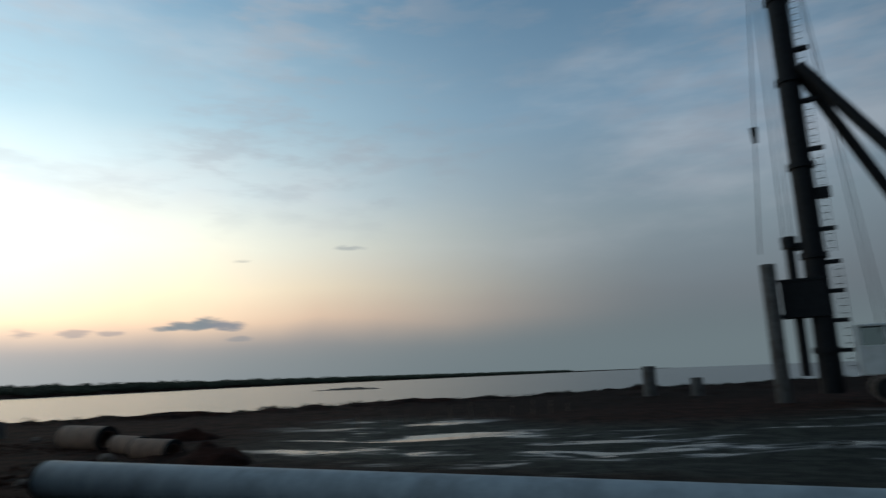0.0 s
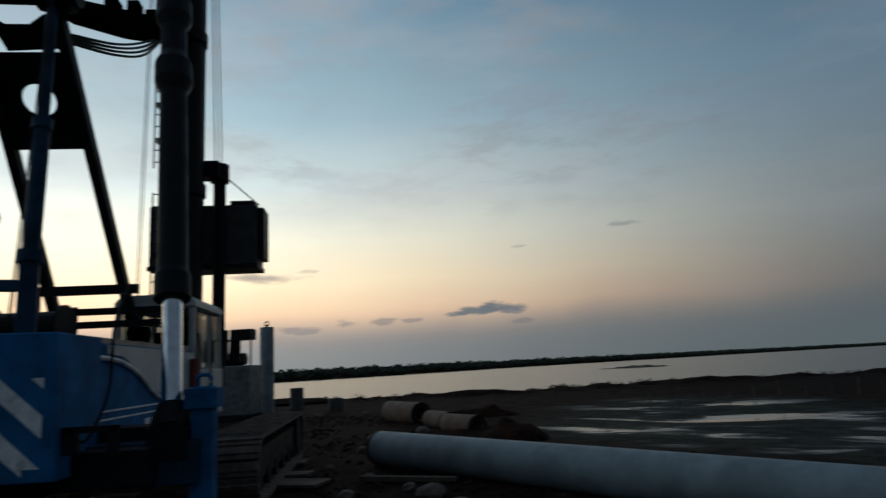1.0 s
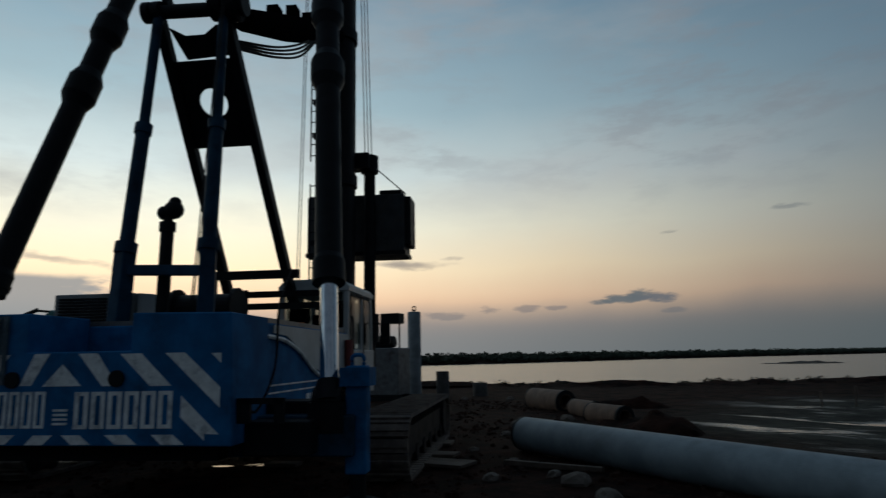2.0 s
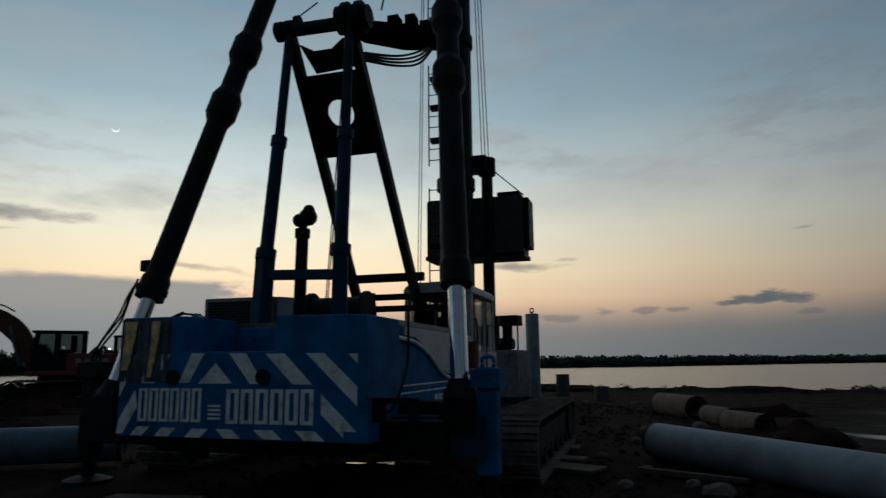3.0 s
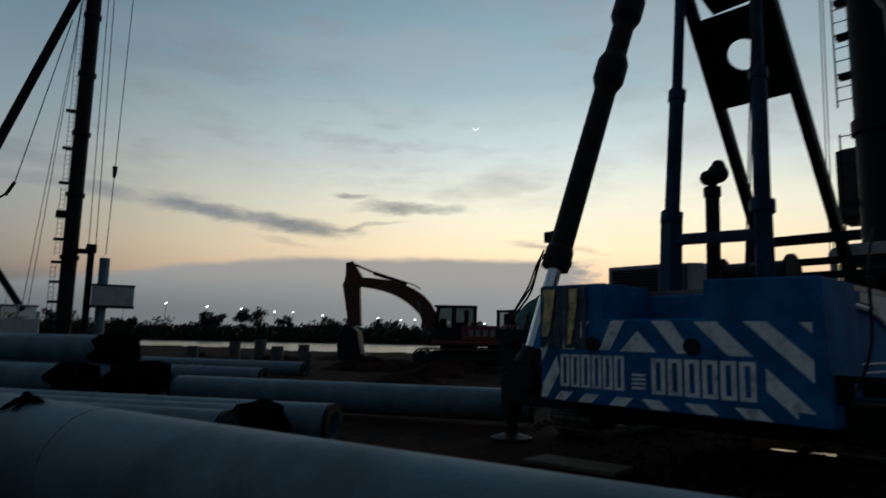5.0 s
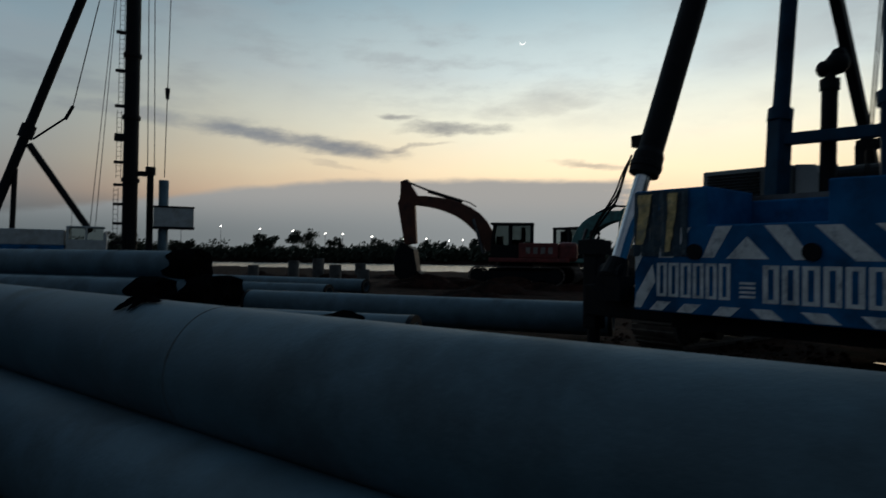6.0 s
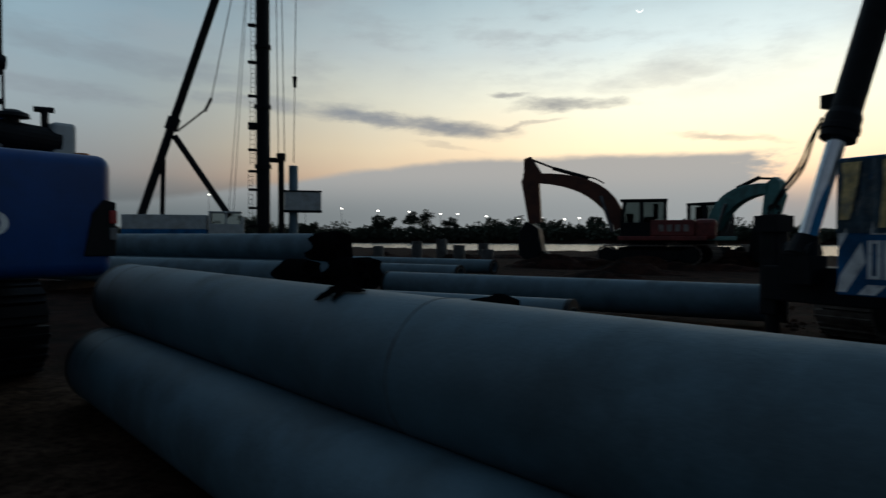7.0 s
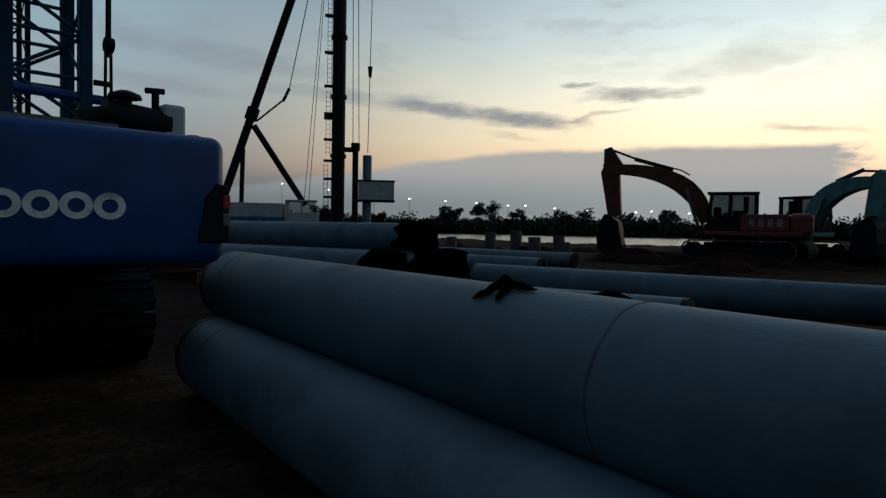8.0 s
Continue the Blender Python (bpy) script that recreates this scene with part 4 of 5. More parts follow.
    simple("hammer_yoke", black_steel, ham, lambda bm: (tube(bm, (.4, 9.8, 6.7), (hx, 9.9, 6.7), .15, seg=14), tube(bm, (hx, 9.9, 6.4), (hx, 9.9, 6.85), .23, seg=18), box(bm, .3, .8, 9.5, 9.95, 6.45, 6.85)), smooth=False)
    pack = simple("power_pack", dark_grey, ham, lambda bm: box(bm, -.98, 1.62, 10.05, 11.0, 4.32, 5.86), "grey enclosed hammer power pack", bev=0.03)
    simple("pack_lid", black_steel, pack, lambda bm: box(bm, .95, 1.55, 10.1, 10.9, 5.86, 5.98), bev=.02)
    simple("pack_skid", black_steel, pack, lambda bm: box(bm, -1.0, 1.65, 10.0, 11.05, 4.24, 4.34))
    simple("pack_side", black_steel, pack, lambda bm: box(bm, 1.62, 1.78, 10.15, 10.9, 4.5, 5.8), bev=0.02)
    simple("pack_sling", black_steel, pack, lambda bm: tube(bm, (hx + .2, 9.95, 6.5), (1.6, 10.5, 5.95), .018, seg=6))
    simple("drive_cap", black_steel, ham, lambda bm: tube(bm, (hx, 9.9, 2.0), (hx, 9.9, 2.7), .24, seg=20))
    # ropes
    for x, y, z0 in ((-1.0, 9.3, 2.9), (-.93, 9.3, 2.9), (.62, 9.9, 6.7), (.7, 9.95, 6.7), (.8, 9.9, 6.7)):
        simple("rope", black_steel, rig, lambda bm: tube(bm, (x, y, z0), (x * .6, ly, 23.4), .012, seg=6))
    for x in (.26, .29):
        simple("rope", black_steel, rig, lambda bm: tube(bm, (x, 1.66, 2.3), (x + .37, 1.46, 6.5), .009, seg=6))
    for x in (.55, .95):
        simple("rope", black_steel, rig, lambda bm: tube(bm, (x, 1.9, 6.7), (lx, ly - .4, 20.0), .014, seg=6))
    for k in range(4):
        simple("hydraulic_hose", rubber, rig, lambda bm: hose(bm, [(.55, 2.2, 6.22 - .04 * k), (.66, 3.4, 6.72 - .06 * k), (.6, 4.8, 7.5 - .08 * k), (.45, 6.4, 8.55 - .03 * k), (.3, 7.8, 9.3)], .022, 6))
    # backstays and outriggers
    for s in (-1, 1):
        base = Vector((s * 2.225, 1.221, 2.533))
        d = Vector((-s * .108, .315, 1.0))
        foot = base - d * 1.4
        end = base + d * 19.0
        st = stay(rig, foot, end, .17, (1.4 * d.length + 3.11 * d.length, 1.4 * d.length + 4.24 * d.length, 1.4 * d.length + 9.5 * d.length), 1.4 * d.length)
        if s < 0:
            hold = base + d * .42
            simple("stay_bracket", black_steel, st, lambda bm: (box(bm, hold.x - .30, hold.x - .08, hold.y - .09, hold.y + .09, hold.z - .07, hold.z + .09), tube(bm, hold - d * .4, hold - d * .32, .215, seg=20)), bev=0.01)
        simple("stay_hose", rubber, st, lambda bm: hose(bm, [base + Vector((-.14, -.1, .22)), base + Vector((-.22, -.14, -.05)), base + Vector((-.34, -.16, -.4)), base + Vector((-.62, -.16, -.72)), base + Vector((-.78, -.1, -.98))] if s < 0 else
               [(1.62, 1.6, 2.7), (1.7, 1.0, 2.2), (1.72, .85, 1.5), (1.65, .55, 1.05), (1.6, .4, 1.1)], .015, 6))
    for k in range(2):
        simple("stay_hose", rubber, rig, lambda bm: hose(bm, [(-2.36, 1.12, 2.74), (-2.43 - .03 * k, 1.05, 2.5), (-2.50 - .05 * k, 1.0, 2.22), (-2.76 - .06 * k, .98, 1.9 - .06 * k), (-2.95, 1.0, 1.62)], .013, 6))
    # left beam and jack are black: their shade is put into the colour
    for s, jx, jy in ((1, 2.68, .85), (-1, -2.95, 1.1)):
        simple("outrigger_beam", navy_paint if s > 0 else black_steel, rig, lambda bm: box(bm, min(s * 1.2, jx), max(s * 1.2, jx), jy - .22, jy + .22, .55, .98), "dark outrigger beam", bev=0.02)
        jack(rig, jx, jy, 1.5 if s > 0 else 1.62, blue_paint if s > 0 else black_steel, .115)
    simple("outrigger_bracket", black_steel, rig, lambda bm: (box(bm, 1.6, 2.3, .3, 1.25, .6, .95), box(bm, 1.5, 2.4, .9, 1.35, .93, 1.12)), bev=0.02)
    simple("tail_lamp_bracket", black_steel, rig, lambda bm: (box(bm, 1.58, 1.75, .1, .16, .95, 1.2), box(bm, 1.58, 2.1, .1, .16, 1.14, 1.2), box(bm, 2.0, 2.1, .1, .16, .95, 1.2)))
    crawler(rig, 2.3, 3.02, 2.1, 7.3, .84, single=True)
    crawler(rig, -3.02, -2.3, 2.1, 7.3, .84, single=True)
    return rig


build_rig()


# ---- generator beside the tall pile ----
def build_generator():
    g = root("generator_set", pose(-19.2, 17.6, 0.0, 0, 0, 20), "grey boxed generator with a small raised fuel tank", "generator")
    simple("housing", grey_steel, g, lambda bm: box(bm, -1.0, 1.0, -.6, .6, .2, 2.0), bev=0.04)
    simple("skid", black_steel, g, lambda bm: (box(bm, -1.1, 1.1, -.6, -.45, 0, .2), box(bm, -1.1, 1.1, .45, .6, 0, .2)))
    simple("fuel_tank", black_steel, g, lambda bm: box(bm, .1, .9, -.3, .3, 2.95, 3.35), bev=0.03)
    for x in (.2, .8):
        simple("tank_leg", black_steel, g, lambda bm: bar(bm, (x, 0, 1.98), (x, 0, 2.97), .05, .05))
    simple("muffler", black_steel, g, lambda bm: tube(bm, (-.2, 0, 2.2), (.6, 0, 2.25), .3, .22, seg=18), smooth=True)


build_generator()


# ---- further piling rigs ----
def far_rig(m, label, body_mat, upper_mat, stays, house, cab_box, pile_x, pack, guide_x, height_m=22.0, braces=(), lean=1.15):
    """A piling rig seen from its side: leader upright at its origin, machine to the side."""
    rig = root("piling_rig", m, label, "piling rig", "piling rigs further off")
    leader = simple("leader", black_steel, rig, lambda bm: tube(bm, (0, 0, .3), (0, 0, height_m), .44, seg=24), "tall black tubular leader", smooth=True)
    for z in np.arange(2.0, height_m, 3.9):
        simple("leader_flange", black_steel, leader, lambda bm: tube(bm, (0, 0, z - .12), (0, 0, z + .12), .53, seg=24))
    side = -1 if guide_x > 0 else 1
    for z0, z1, off in ((1.2, 5.4, .80), (6.0, 10.2, .68), (10.6, height_m - 1.2, .62)):
        lattice_ladder(leader, side * off, 0, z0, z1, .26)
    for z in (1.9, 3.1, 4.3, 5.5, 6.9, 8.3, 10.4, 12.6, 15.0):
        simple("ladder_bracket", black_steel, leader, lambda bm: box(bm, min(side * .36, side * .95), max(side * .36, side * .95), -.12, .12, z, z + .16 + .3 * (z == 8.3)))
    for a, b, r in stays:
        s = simple("backstay", black_steel, rig, lambda bm: tube(bm, a, b, r, seg=14), smooth=True)
        mid = Vector(a).lerp(Vector(b), .32)
        d = (Vector(b) - Vector(a)).normalized()
        simple("stay_collar", black_steel, s, lambda bm: tube(bm, mid - d * .4, mid + d * .4, r * 1.5, seg=14))
    for a, b, r in braces:
        simple("brace", black_steel, rig, lambda bm: tube(bm, a, b, r, seg=12), smooth=True)
    x0, x1 = house
    simple("machine_house", upper_mat, rig, lambda bm: box(bm, x0, x1, -1.4, 1.4, 1.75, 2.66), bev=0.05)
    simple("lower_house", body_mat, rig, lambda bm: box(bm, x0, x1, -1.42, 1.42, 1.0, 1.75), bev=0.04)
    c0, c1 = cab_box
    cab = simple("cab", upper_mat, rig, lambda bm: (box(bm, c0, c1, -1.4, -.2, 1.0, 2.1), box(bm, c0, c0 + .15, -1.4, -.2, 2.1, 2.85), box(bm, c1 - .15, c1, -1.4, -.2, 2.1, 2.55), box(bm, c0, c1 - .1, -1.4, -.2, 2.8, 2.9), box(bm, (c0 + c1) / 2 - .06, (c0 + c1) / 2 + .06, -1.4, -1.3, 2.1, 2.85)), bev=0.03)
    w = simple("cab_window", glass, cab, lambda bm: box(bm, c0 + .15, c1 - .15, -1.37, -1.36, 2.1, 2.8))
    w.visible_shadow = False
    lo, hi = min(x0, c0, x1, c1), max(x0, c0, x1, c1)
    t = new("undercarriage")
    t.parent = rig
    t.matrix_basis = Matrix.Rotation(radians(-90), 4, "Z")
    for y0 in (-1.9, 1.2):
        crawler(t, y0, y0 + .7, lo + .3, hi + .4, .95)
    s = 1 if guide_x > 0 else -1
    simple("hammer_guide", black_steel, rig, lambda bm: (tube(bm, (guide_x, 0, 1.0), (guide_x, 0, 6.5), .2, seg=16), box(bm, min(0, guide_x), max(0, guide_x), -.15, .15, 6.2, 6.5), tube(bm, (guide_x, 0, 6.3), (guide_x, 0, 6.8), .3, seg=16)))
    p0, p1, z0, z1 = pack
    # where the guide is on the left, the pack's backlit shade is painted black
    pk = simple("power_pack", white_paint if guide_x > 0 else black_steel, rig, lambda bm: box(bm, p0, p1, -.5, .5, z0, z1), "enclosed hammer power pack", bev=0.04)
    simple("pack_skid", black_steel, pk, lambda bm: box(bm, p0 - .05, p1 + .05, -.55, .55, z0 - .08, z0 + .06))
    simple("pack_lid", black_steel, pk, lambda bm: box(bm, p0 - .04, p1 + .04, -.54, .54, z1 - .04, z1 + .06))
    for x in (guide_x * .85, guide_x * 1.2, pile_x):
        simple("rope", black_steel, rig, lambda bm: tube(bm, (x, 0, 6.4 if x != pile_x else 6.2), (x * (.8 if x != pile_x else lean), 0, height_m - .4), .025, seg=6))
    simple("hook_block", black_steel, rig, lambda bm: tube(bm, (pile_x * (1 + (lean - 1) * .3), 0, 11.2), (pile_x * (1 + (lean - 1) * .3), 0, 11.9), .1, .16, seg=12))
    for x in (side * 1.9, side * 2.2):
        simple("rope", black_steel, rig, lambda bm: tube(bm, (x, 0, 2.6), (side * .5, 0, height_m - .6), .02, seg=6))
    return rig


far_rig(pose(-44.51, -16.97, 0, 0, 0, 108.3), "blue and white piling rig with black leader beside a pile", blue_paint, white_paint,
        [((-7.75, 0, 1.6), (-.85, 0, 23.0), .27)], (-8.3, -3.4), (-3.3, -1.2), 1.95, (1.36, 3.72, 3.0, 4.3), 1.14, 25.0,
        [((-5.43, 0, 7.69), (-2.1, -.3, 2.6), .2), ((-6.1, 0, 6.2), (-6.22, .2, 2.3), .15), ((-5.25, 0, 8.0), (-3.6, 0, 9.42), .06), ((-3.6, 0, 9.35), (-3.2, 0, 10.2), .1), ((-3.2, 0, 10.2), (-1.1, 0, 21.0), .03)])
standing_pile(-45.12, -15.14, 6.05, 0.3, "tall concrete pile held upright in a rig's hammer guide")
far_rig(pose(13.65, 26.6, height(13.65, 26.6), 0, 0, -27.5), "piling rig with black leader and twin stays on red soil", blue_paint, white_paint,
        [((8.4, -1.2, 1.2), (.5, -.2, 14.2), .26), ((6.2, 1.4, 1.2), (.5, .2, 14.0), .24)], (3.2, 8.6), (1.0, 3.0), -2.0, (-1.4, .3, 3.45, 4.9), -.85, 24.0, lean=.35)
standing_pile(11.65, 26.5, 5.6, 0.3, "tall concrete pile held upright beside a far rig", mat=dark_concrete)


# ---- excavators ----
def excavator(m, label, boom_mat, body_mat, pts, group="excavators"):
    """An excavator facing its own +x; pts give the bends of its arm."""
    ex = root("excavator", m, label, "excavator", group)
    t = new("undercarriage")
    t.parent = ex
    t.matrix_basis = Matrix.Rotation(radians(-90), 4, "Z")
    for y in (-1.4, .8):
        crawler(t, y, y + .6, -2.3, 2.1, .85)
    simple("turntable", black_steel, ex, lambda bm: (tube(bm, (0, 0, .7), (0, 0, 1.1), .9, seg=24), box(bm, -1.2, 1.2, -.9, .9, .35, .75)))
    simple("platform", body_mat, ex, lambda bm: (box(bm, -2.5, 1.2, -1.3, 1.3, 1.05, 1.25), box(bm, -2.0, -.2, -1.3, 1.3, 1.25, 1.95)), bev=0.04)
    def tail(bm):
        prism(bm, [(-1.25, 1.1), (1.25, 1.1), (1.25, 2.0), (-1.25, 2.0)], .9, Matrix.Translation((-2.0, 0, 0)) @ Matrix.Rotation(radians(90), 4, "Z"))
    simple("counterweight", body_mat, ex, tail, bev=0.18)
    for k in range(4):
        simple("lettering_bar", old_concrete, ex, lambda bm: box(bm, -1.75 + k * .34, -1.55 + k * .34, -1.31, -1.302, 1.45, 1.75))
        simple("lettering_bar", old_concrete, ex, lambda bm: box(bm, -1.75 + k * .34, -1.55 + k * .34, 1.302, 1.31, 1.45, 1.75))
    cab = simple("cab", black_steel, ex, lambda bm: (box(bm, -.85, 1.1, .25, 1.25, 1.25, 1.85), box(bm, -.9, 1.1, .22, 1.28, 2.78, 2.88)), bev=0.02)
    for x, lean in ((-.8, 0), (.2, 0), (1.05, -.12)):
        for y in (.3, 1.2):
            simple("cab_post", black_steel, cab, lambda bm: bar(bm, (x, y, 1.85), (x + lean, y, 2.8), .15, .1))
    g = simple("cab_window", glass, cab, lambda bm: (box(bm, -.75, 1.0, 1.2, 1.205, 1.85, 2.78), box(bm, -.75, 1.0, .3, .305, 1.85, 2.78)))
    g.visible_shadow = False
    simple("seat", rubber, cab, lambda bm: (box(bm, -.4, .1, .4, 1.1, 1.85, 2.1), box(bm, -.5, -.3, .4, 1.1, 2.0, 2.68), box(bm, .55, .85, .45, 1.05, 1.85, 2.25)), bev=0.03)
    rt, sh, be, el, tip, bk = [Vector((p[0], 0, p[1])) for p in pts]
    def limb(bm, path, widths, half):
        rings = []
        for i, p in enumerate(path):
            d = (path[min(i + 1, len(path) - 1)] - path[max(i - 1, 0)]).normalized()
            n = Vector((-d.z, 0, d.x)) * widths[i] / 2
            rings.append([bm.verts.new(q) for q in (p + n + Vector((0, half, 0)), p + n - Vector((0, half, 0)), p - n - Vector((0, half, 0)), p - n + Vector((0, half, 0)))])
        for r0, r1 in zip(rings, rings[1:]):
            for k in range(4):
                bm.faces.new((r0[k], r0[(k + 1) % 4], r1[(k + 1) % 4], r1[k]))
        bm.faces.new(rings[0][::-1])
        bm.faces.new(rings[-1])
        bmesh.ops.recalc_face_normals(bm, faces=bm.faces)
    def curve(a, b, c, n):
        return [a * (1 - t) ** 2 + b * 2 * t * (1 - t) + c * t * t for t in [i / n for i in range(n + 1)]]
    boom = simple("boom", boom_mat, ex, lambda bm: limb(bm, curve(rt, sh + (sh - (rt + be) / 2) * .36, be, 10), [.5, .64, .72, .78, .8, .76, .70, .64, .56, .5, .44], .24), bev=0.02)
    stick = simple("stick", boom_mat, ex, lambda bm: limb(bm, [el, el.lerp(be, .5) + (tip - el) * .1, el.lerp(tip, .35), tip], [.34, .86, .84, .6], .2), bev=0.02)
    simple("boom_ram", grey_steel, boom, lambda bm: (tube(bm, rt + Vector((.35, .3, -.15)), rt.lerp(sh, .75) + Vector((.25, .3, 0)), .07, seg=10), tube(bm, rt + Vector((.35, -.3, -.15)), rt.lerp(sh, .75) + Vector((.25, -.3, 0)), .07, seg=10)))
    simple("stick_ram", black_steel, stick, lambda bm: (tube(bm, sh.lerp(be, .2) + Vector((0, 0, .28)), sh.lerp(be, .75) + Vector((0, 0, .56)), .09, seg=10), tube(bm, sh.lerp(be, .7) + Vector((0, 0, .545)), el, .05, seg=10)))
    simple("bucket_ram", black_steel, stick, lambda bm: tube(bm, el.lerp(tip, .2) + Vector((.25, 0, -.1)), tip + Vector((.24, 0, .3)), .07, seg=10))
    simple("boom_hose", rubber, boom, lambda bm: hose(bm, [sh + Vector((-.1, .1, .1)), sh + Vector((.4, .1, .36)), sh.lerp(be, .35) + Vector((0, .1, .3)), sh.lerp(be, .6) + Vector((0, .1, .2))], .035, 6))
    def bucket(bm):
        prism(bm, [(bk.x - .42, bk.z + 1.35), (bk.x + .2, bk.z + 1.7), (bk.x + .5, bk.z + 1.2), (bk.x + .56, bk.z + .6), (bk.x + .5, bk.z + .1), (bk.x + .2, bk.z - .15), (bk.x - .3, bk.z - .1), (bk.x - .6, bk.z + .3)], 1.15, Matrix.Translation((0, -.57, 0)))
    b = simple("bucket", black_steel, stick, bucket, "dark muddy bucket", bev=0.03)
    for y in (-.5, -.25, 0, .25, .5):
        simple("tooth", black_steel, b, lambda bm: bar(bm, (bk.x - .55, y, bk.z + .3), (bk.x - .85, y, bk.z + .12), .09, .06))
    return ex


excavator(pose(-32.8, 4.96, .12, 0, 0, -105.0), "orange-boomed excavator with dark cab, arm bent down to its bucket", orange_paint, red_paint,
          [(1.15, 1.6), (2.0, 3.6), (5.05, 4.02), (5.5, 5.0), (5.12, 1.85), (5.3, .25)])
excavator(pose(-34.6, 7.8, .12, 0, 0, 31.0), "teal excavator with raised boom and hanging bucket", teal_paint, teal_paint,
          [(1.0, 1.6), (1.8, 3.1), (3.85, 3.3), (4.28, 3.68), (3.85, 1.8), (3.85, .25)])


# ---- crawler crane ----
def build_crane():
    c = root("crawler_crane", pose(-7.16, -5.2, 0, 0, 0, 143.1), "bright blue crawler crane with a dark lattice boom", "crane")
    def tail(bm):
        box(bm, -3.15, 0.02, 0, 1.5, 1.03, 1.93)
        bevel(bm, .1, 6)
    cw = simple("counterweight", bright_blue, c, tail, "bright blue rounded counterweight", smooth=True)
    for k in range(7):
        def ring(bm):
            lathe(bm, [(.052, 0), (.10, 0), (.10, .005), (.052, .005)], 28, Matrix.Translation((-.765 - k * .192, -.004, 1.415)) @ Matrix.Rotation(radians(90), 4, "X") @ Matrix.Diagonal((.95, .85, 1, 1)), closed=True)
        simple("lettering_shape", stripe_paint, cw, ring)
    simple("tail_recess", black_steel, cw, lambda bm: prism(bm, [(-.20, 1.18), (.03, 1.18), (.03, 1.58), (-.06, 1.6), (-.14, 1.5)], .2, Matrix.Translation((0, -.012, 0))), bev=0.01)
    simple("tail_lamp", red_lens, cw, lambda bm: box(bm, -.02, .035, -.02, .06, 1.42, 1.52), "red tail lamp", bev=0.008)
    simple("reflector", grey_steel, cw, lambda bm: box(bm, -.02, .035, -.02, .06, 1.30, 1.39), bev=0.006)
    simple("engine_house", bright_blue, c, lambda bm: box(bm, -3.0, -.1, 1.5, 5.0, .95, 1.9), bev=0.05)
    m = simple("muffler", black_steel, c, lambda bm: (tube(bm, (-.47, 1.15, 2.17), (.03, 1.15, 2.13), .12, seg=20), tube(bm, (-.66, 1.15, 2.1), (-.47, 1.15, 2.15), .08, seg=14), box(bm, -.5, -.4, 1.1, 1.2, 1.9, 2.12), box(bm, -.10, .0, 1.1, 1.2, 1.9, 2.12), tube(bm, (.02, 1.15, 1.95), (.06, 1.15, 2.1), .07, seg=12)), smooth=False)
    simple("mushroom_cap", black_steel, m, lambda bm: lathe(bm, [(.05, 2.28), (.055, 2.36), (.13, 2.37), (.12, 2.40), (.05, 2.43)], 24, Matrix.Translation((-.31, 1.15, -.06))), smooth=True)
    simple("tail_pipe", black_steel, m, lambda bm: (tube(bm, (-.07, 1.15, 2.2), (-.07, 1.15, 2.40), .03, seg=10), tube(bm, (-.15, 1.15, 2.40), (.0, 1.15, 2.41), .025, seg=8)))
    simple("air_box", white_paint, c, lambda bm: box(bm, -.04, .15, 1.05, 1.5, 1.85, 2.30), "white engine air box", bev=0.03)
    simple("beacon", amber, c, lambda bm: tube(bm, (.0, .55, 1.92), (.0, .55, 1.99), .055, seg=14), "orange beacon")
    simple("walkway", grey_steel, c, lambda bm: box(bm, -3.0, -.62, .3, 1.5, 1.93, 1.98))
    # lattice boom in front of the house
    def lattice(name, xs, ys, z0, z1, w, step, mat, lean=0.0):
        boom = new(name)
        boom.parent = c
        top = z1 - z0
        for x in xs:
            for y in ys:
                simple("chord", mat, boom, lambda bm: bar(bm, (x, y, z0), (x + lean, y, z1), w, w), bev=0.01)
        bm = bmesh.new()
        z, k = z0 + .2, 0
        while z < z1 - step:
            o0, o1 = lean * (z - z0) / top, lean * (z + step - z0) / top
            a, b = (xs[0], xs[1]) if k % 2 == 0 else (xs[1], xs[0])
            for y in ys:
                tube(bm, (a + o0, y, z), (b + o1, y, z + step), w * .17, seg=6)
                tube(bm, (xs[0] + o0, y, z), (xs[1] + o0, y, z), w * .17, seg=6)
            for x in xs:
                ya, yb = (ys[0], ys[1]) if k % 2 == 0 else (ys[1], ys[0])
                tube(bm, (x + o0, ya, z), (x + o1, yb, z + step), w * .15, seg=6)
            z, k = z + step, k + 1
        tagged(part("bracing", bm, mat, boom), kind="stuff")
        return boom
    lattice("gantry_mast", (-.83, -.15), (2.85, 3.5), 1.7, 7.5, .12, .42, navy_paint)
    lattice("boom", (-.55, -.12), (5.5, 6.0), 1.2, 14.0, .06, .5, black_steel)
    def pendant(bm):
        tube(bm, (.02, 2.8, 1.9), (.03, 2.8, 3.05), .016, seg=8)
        tube(bm, (.09, 2.8, 1.9), (.08, 2.8, 3.05), .016, seg=8)
        tube(bm, (.055, 2.8, 3.2), (.07, 2.8, 9.0), .028, seg=8)
    simple("pendant_rope", black_steel, c, pendant)
    simple("pendant_block", black_steel, c, lambda bm: (tube(bm, (.02, 2.8, 3.12), (.10, 2.8, 3.12), .075, seg=16), tube(bm, (.055, 2.8, 3.0), (.055, 2.8, 3.26), .035, .028, seg=10)))
    simple("pendant_spreader", black_steel, c, lambda bm: tube(bm, (-.08, 2.8, 2.72), (.09, 2.8, 2.72), .03, seg=8))
    simple("cross_tube", bright_blue, c, lambda bm: tube(bm, (-.9, 2.85, 2.58), (.2, 2.85, 2.55), .05, seg=10))
    simple("chassis", black_steel, c, lambda bm: (box(bm, -2.7, -.4, 1.6, 5.0, .45, .95),))
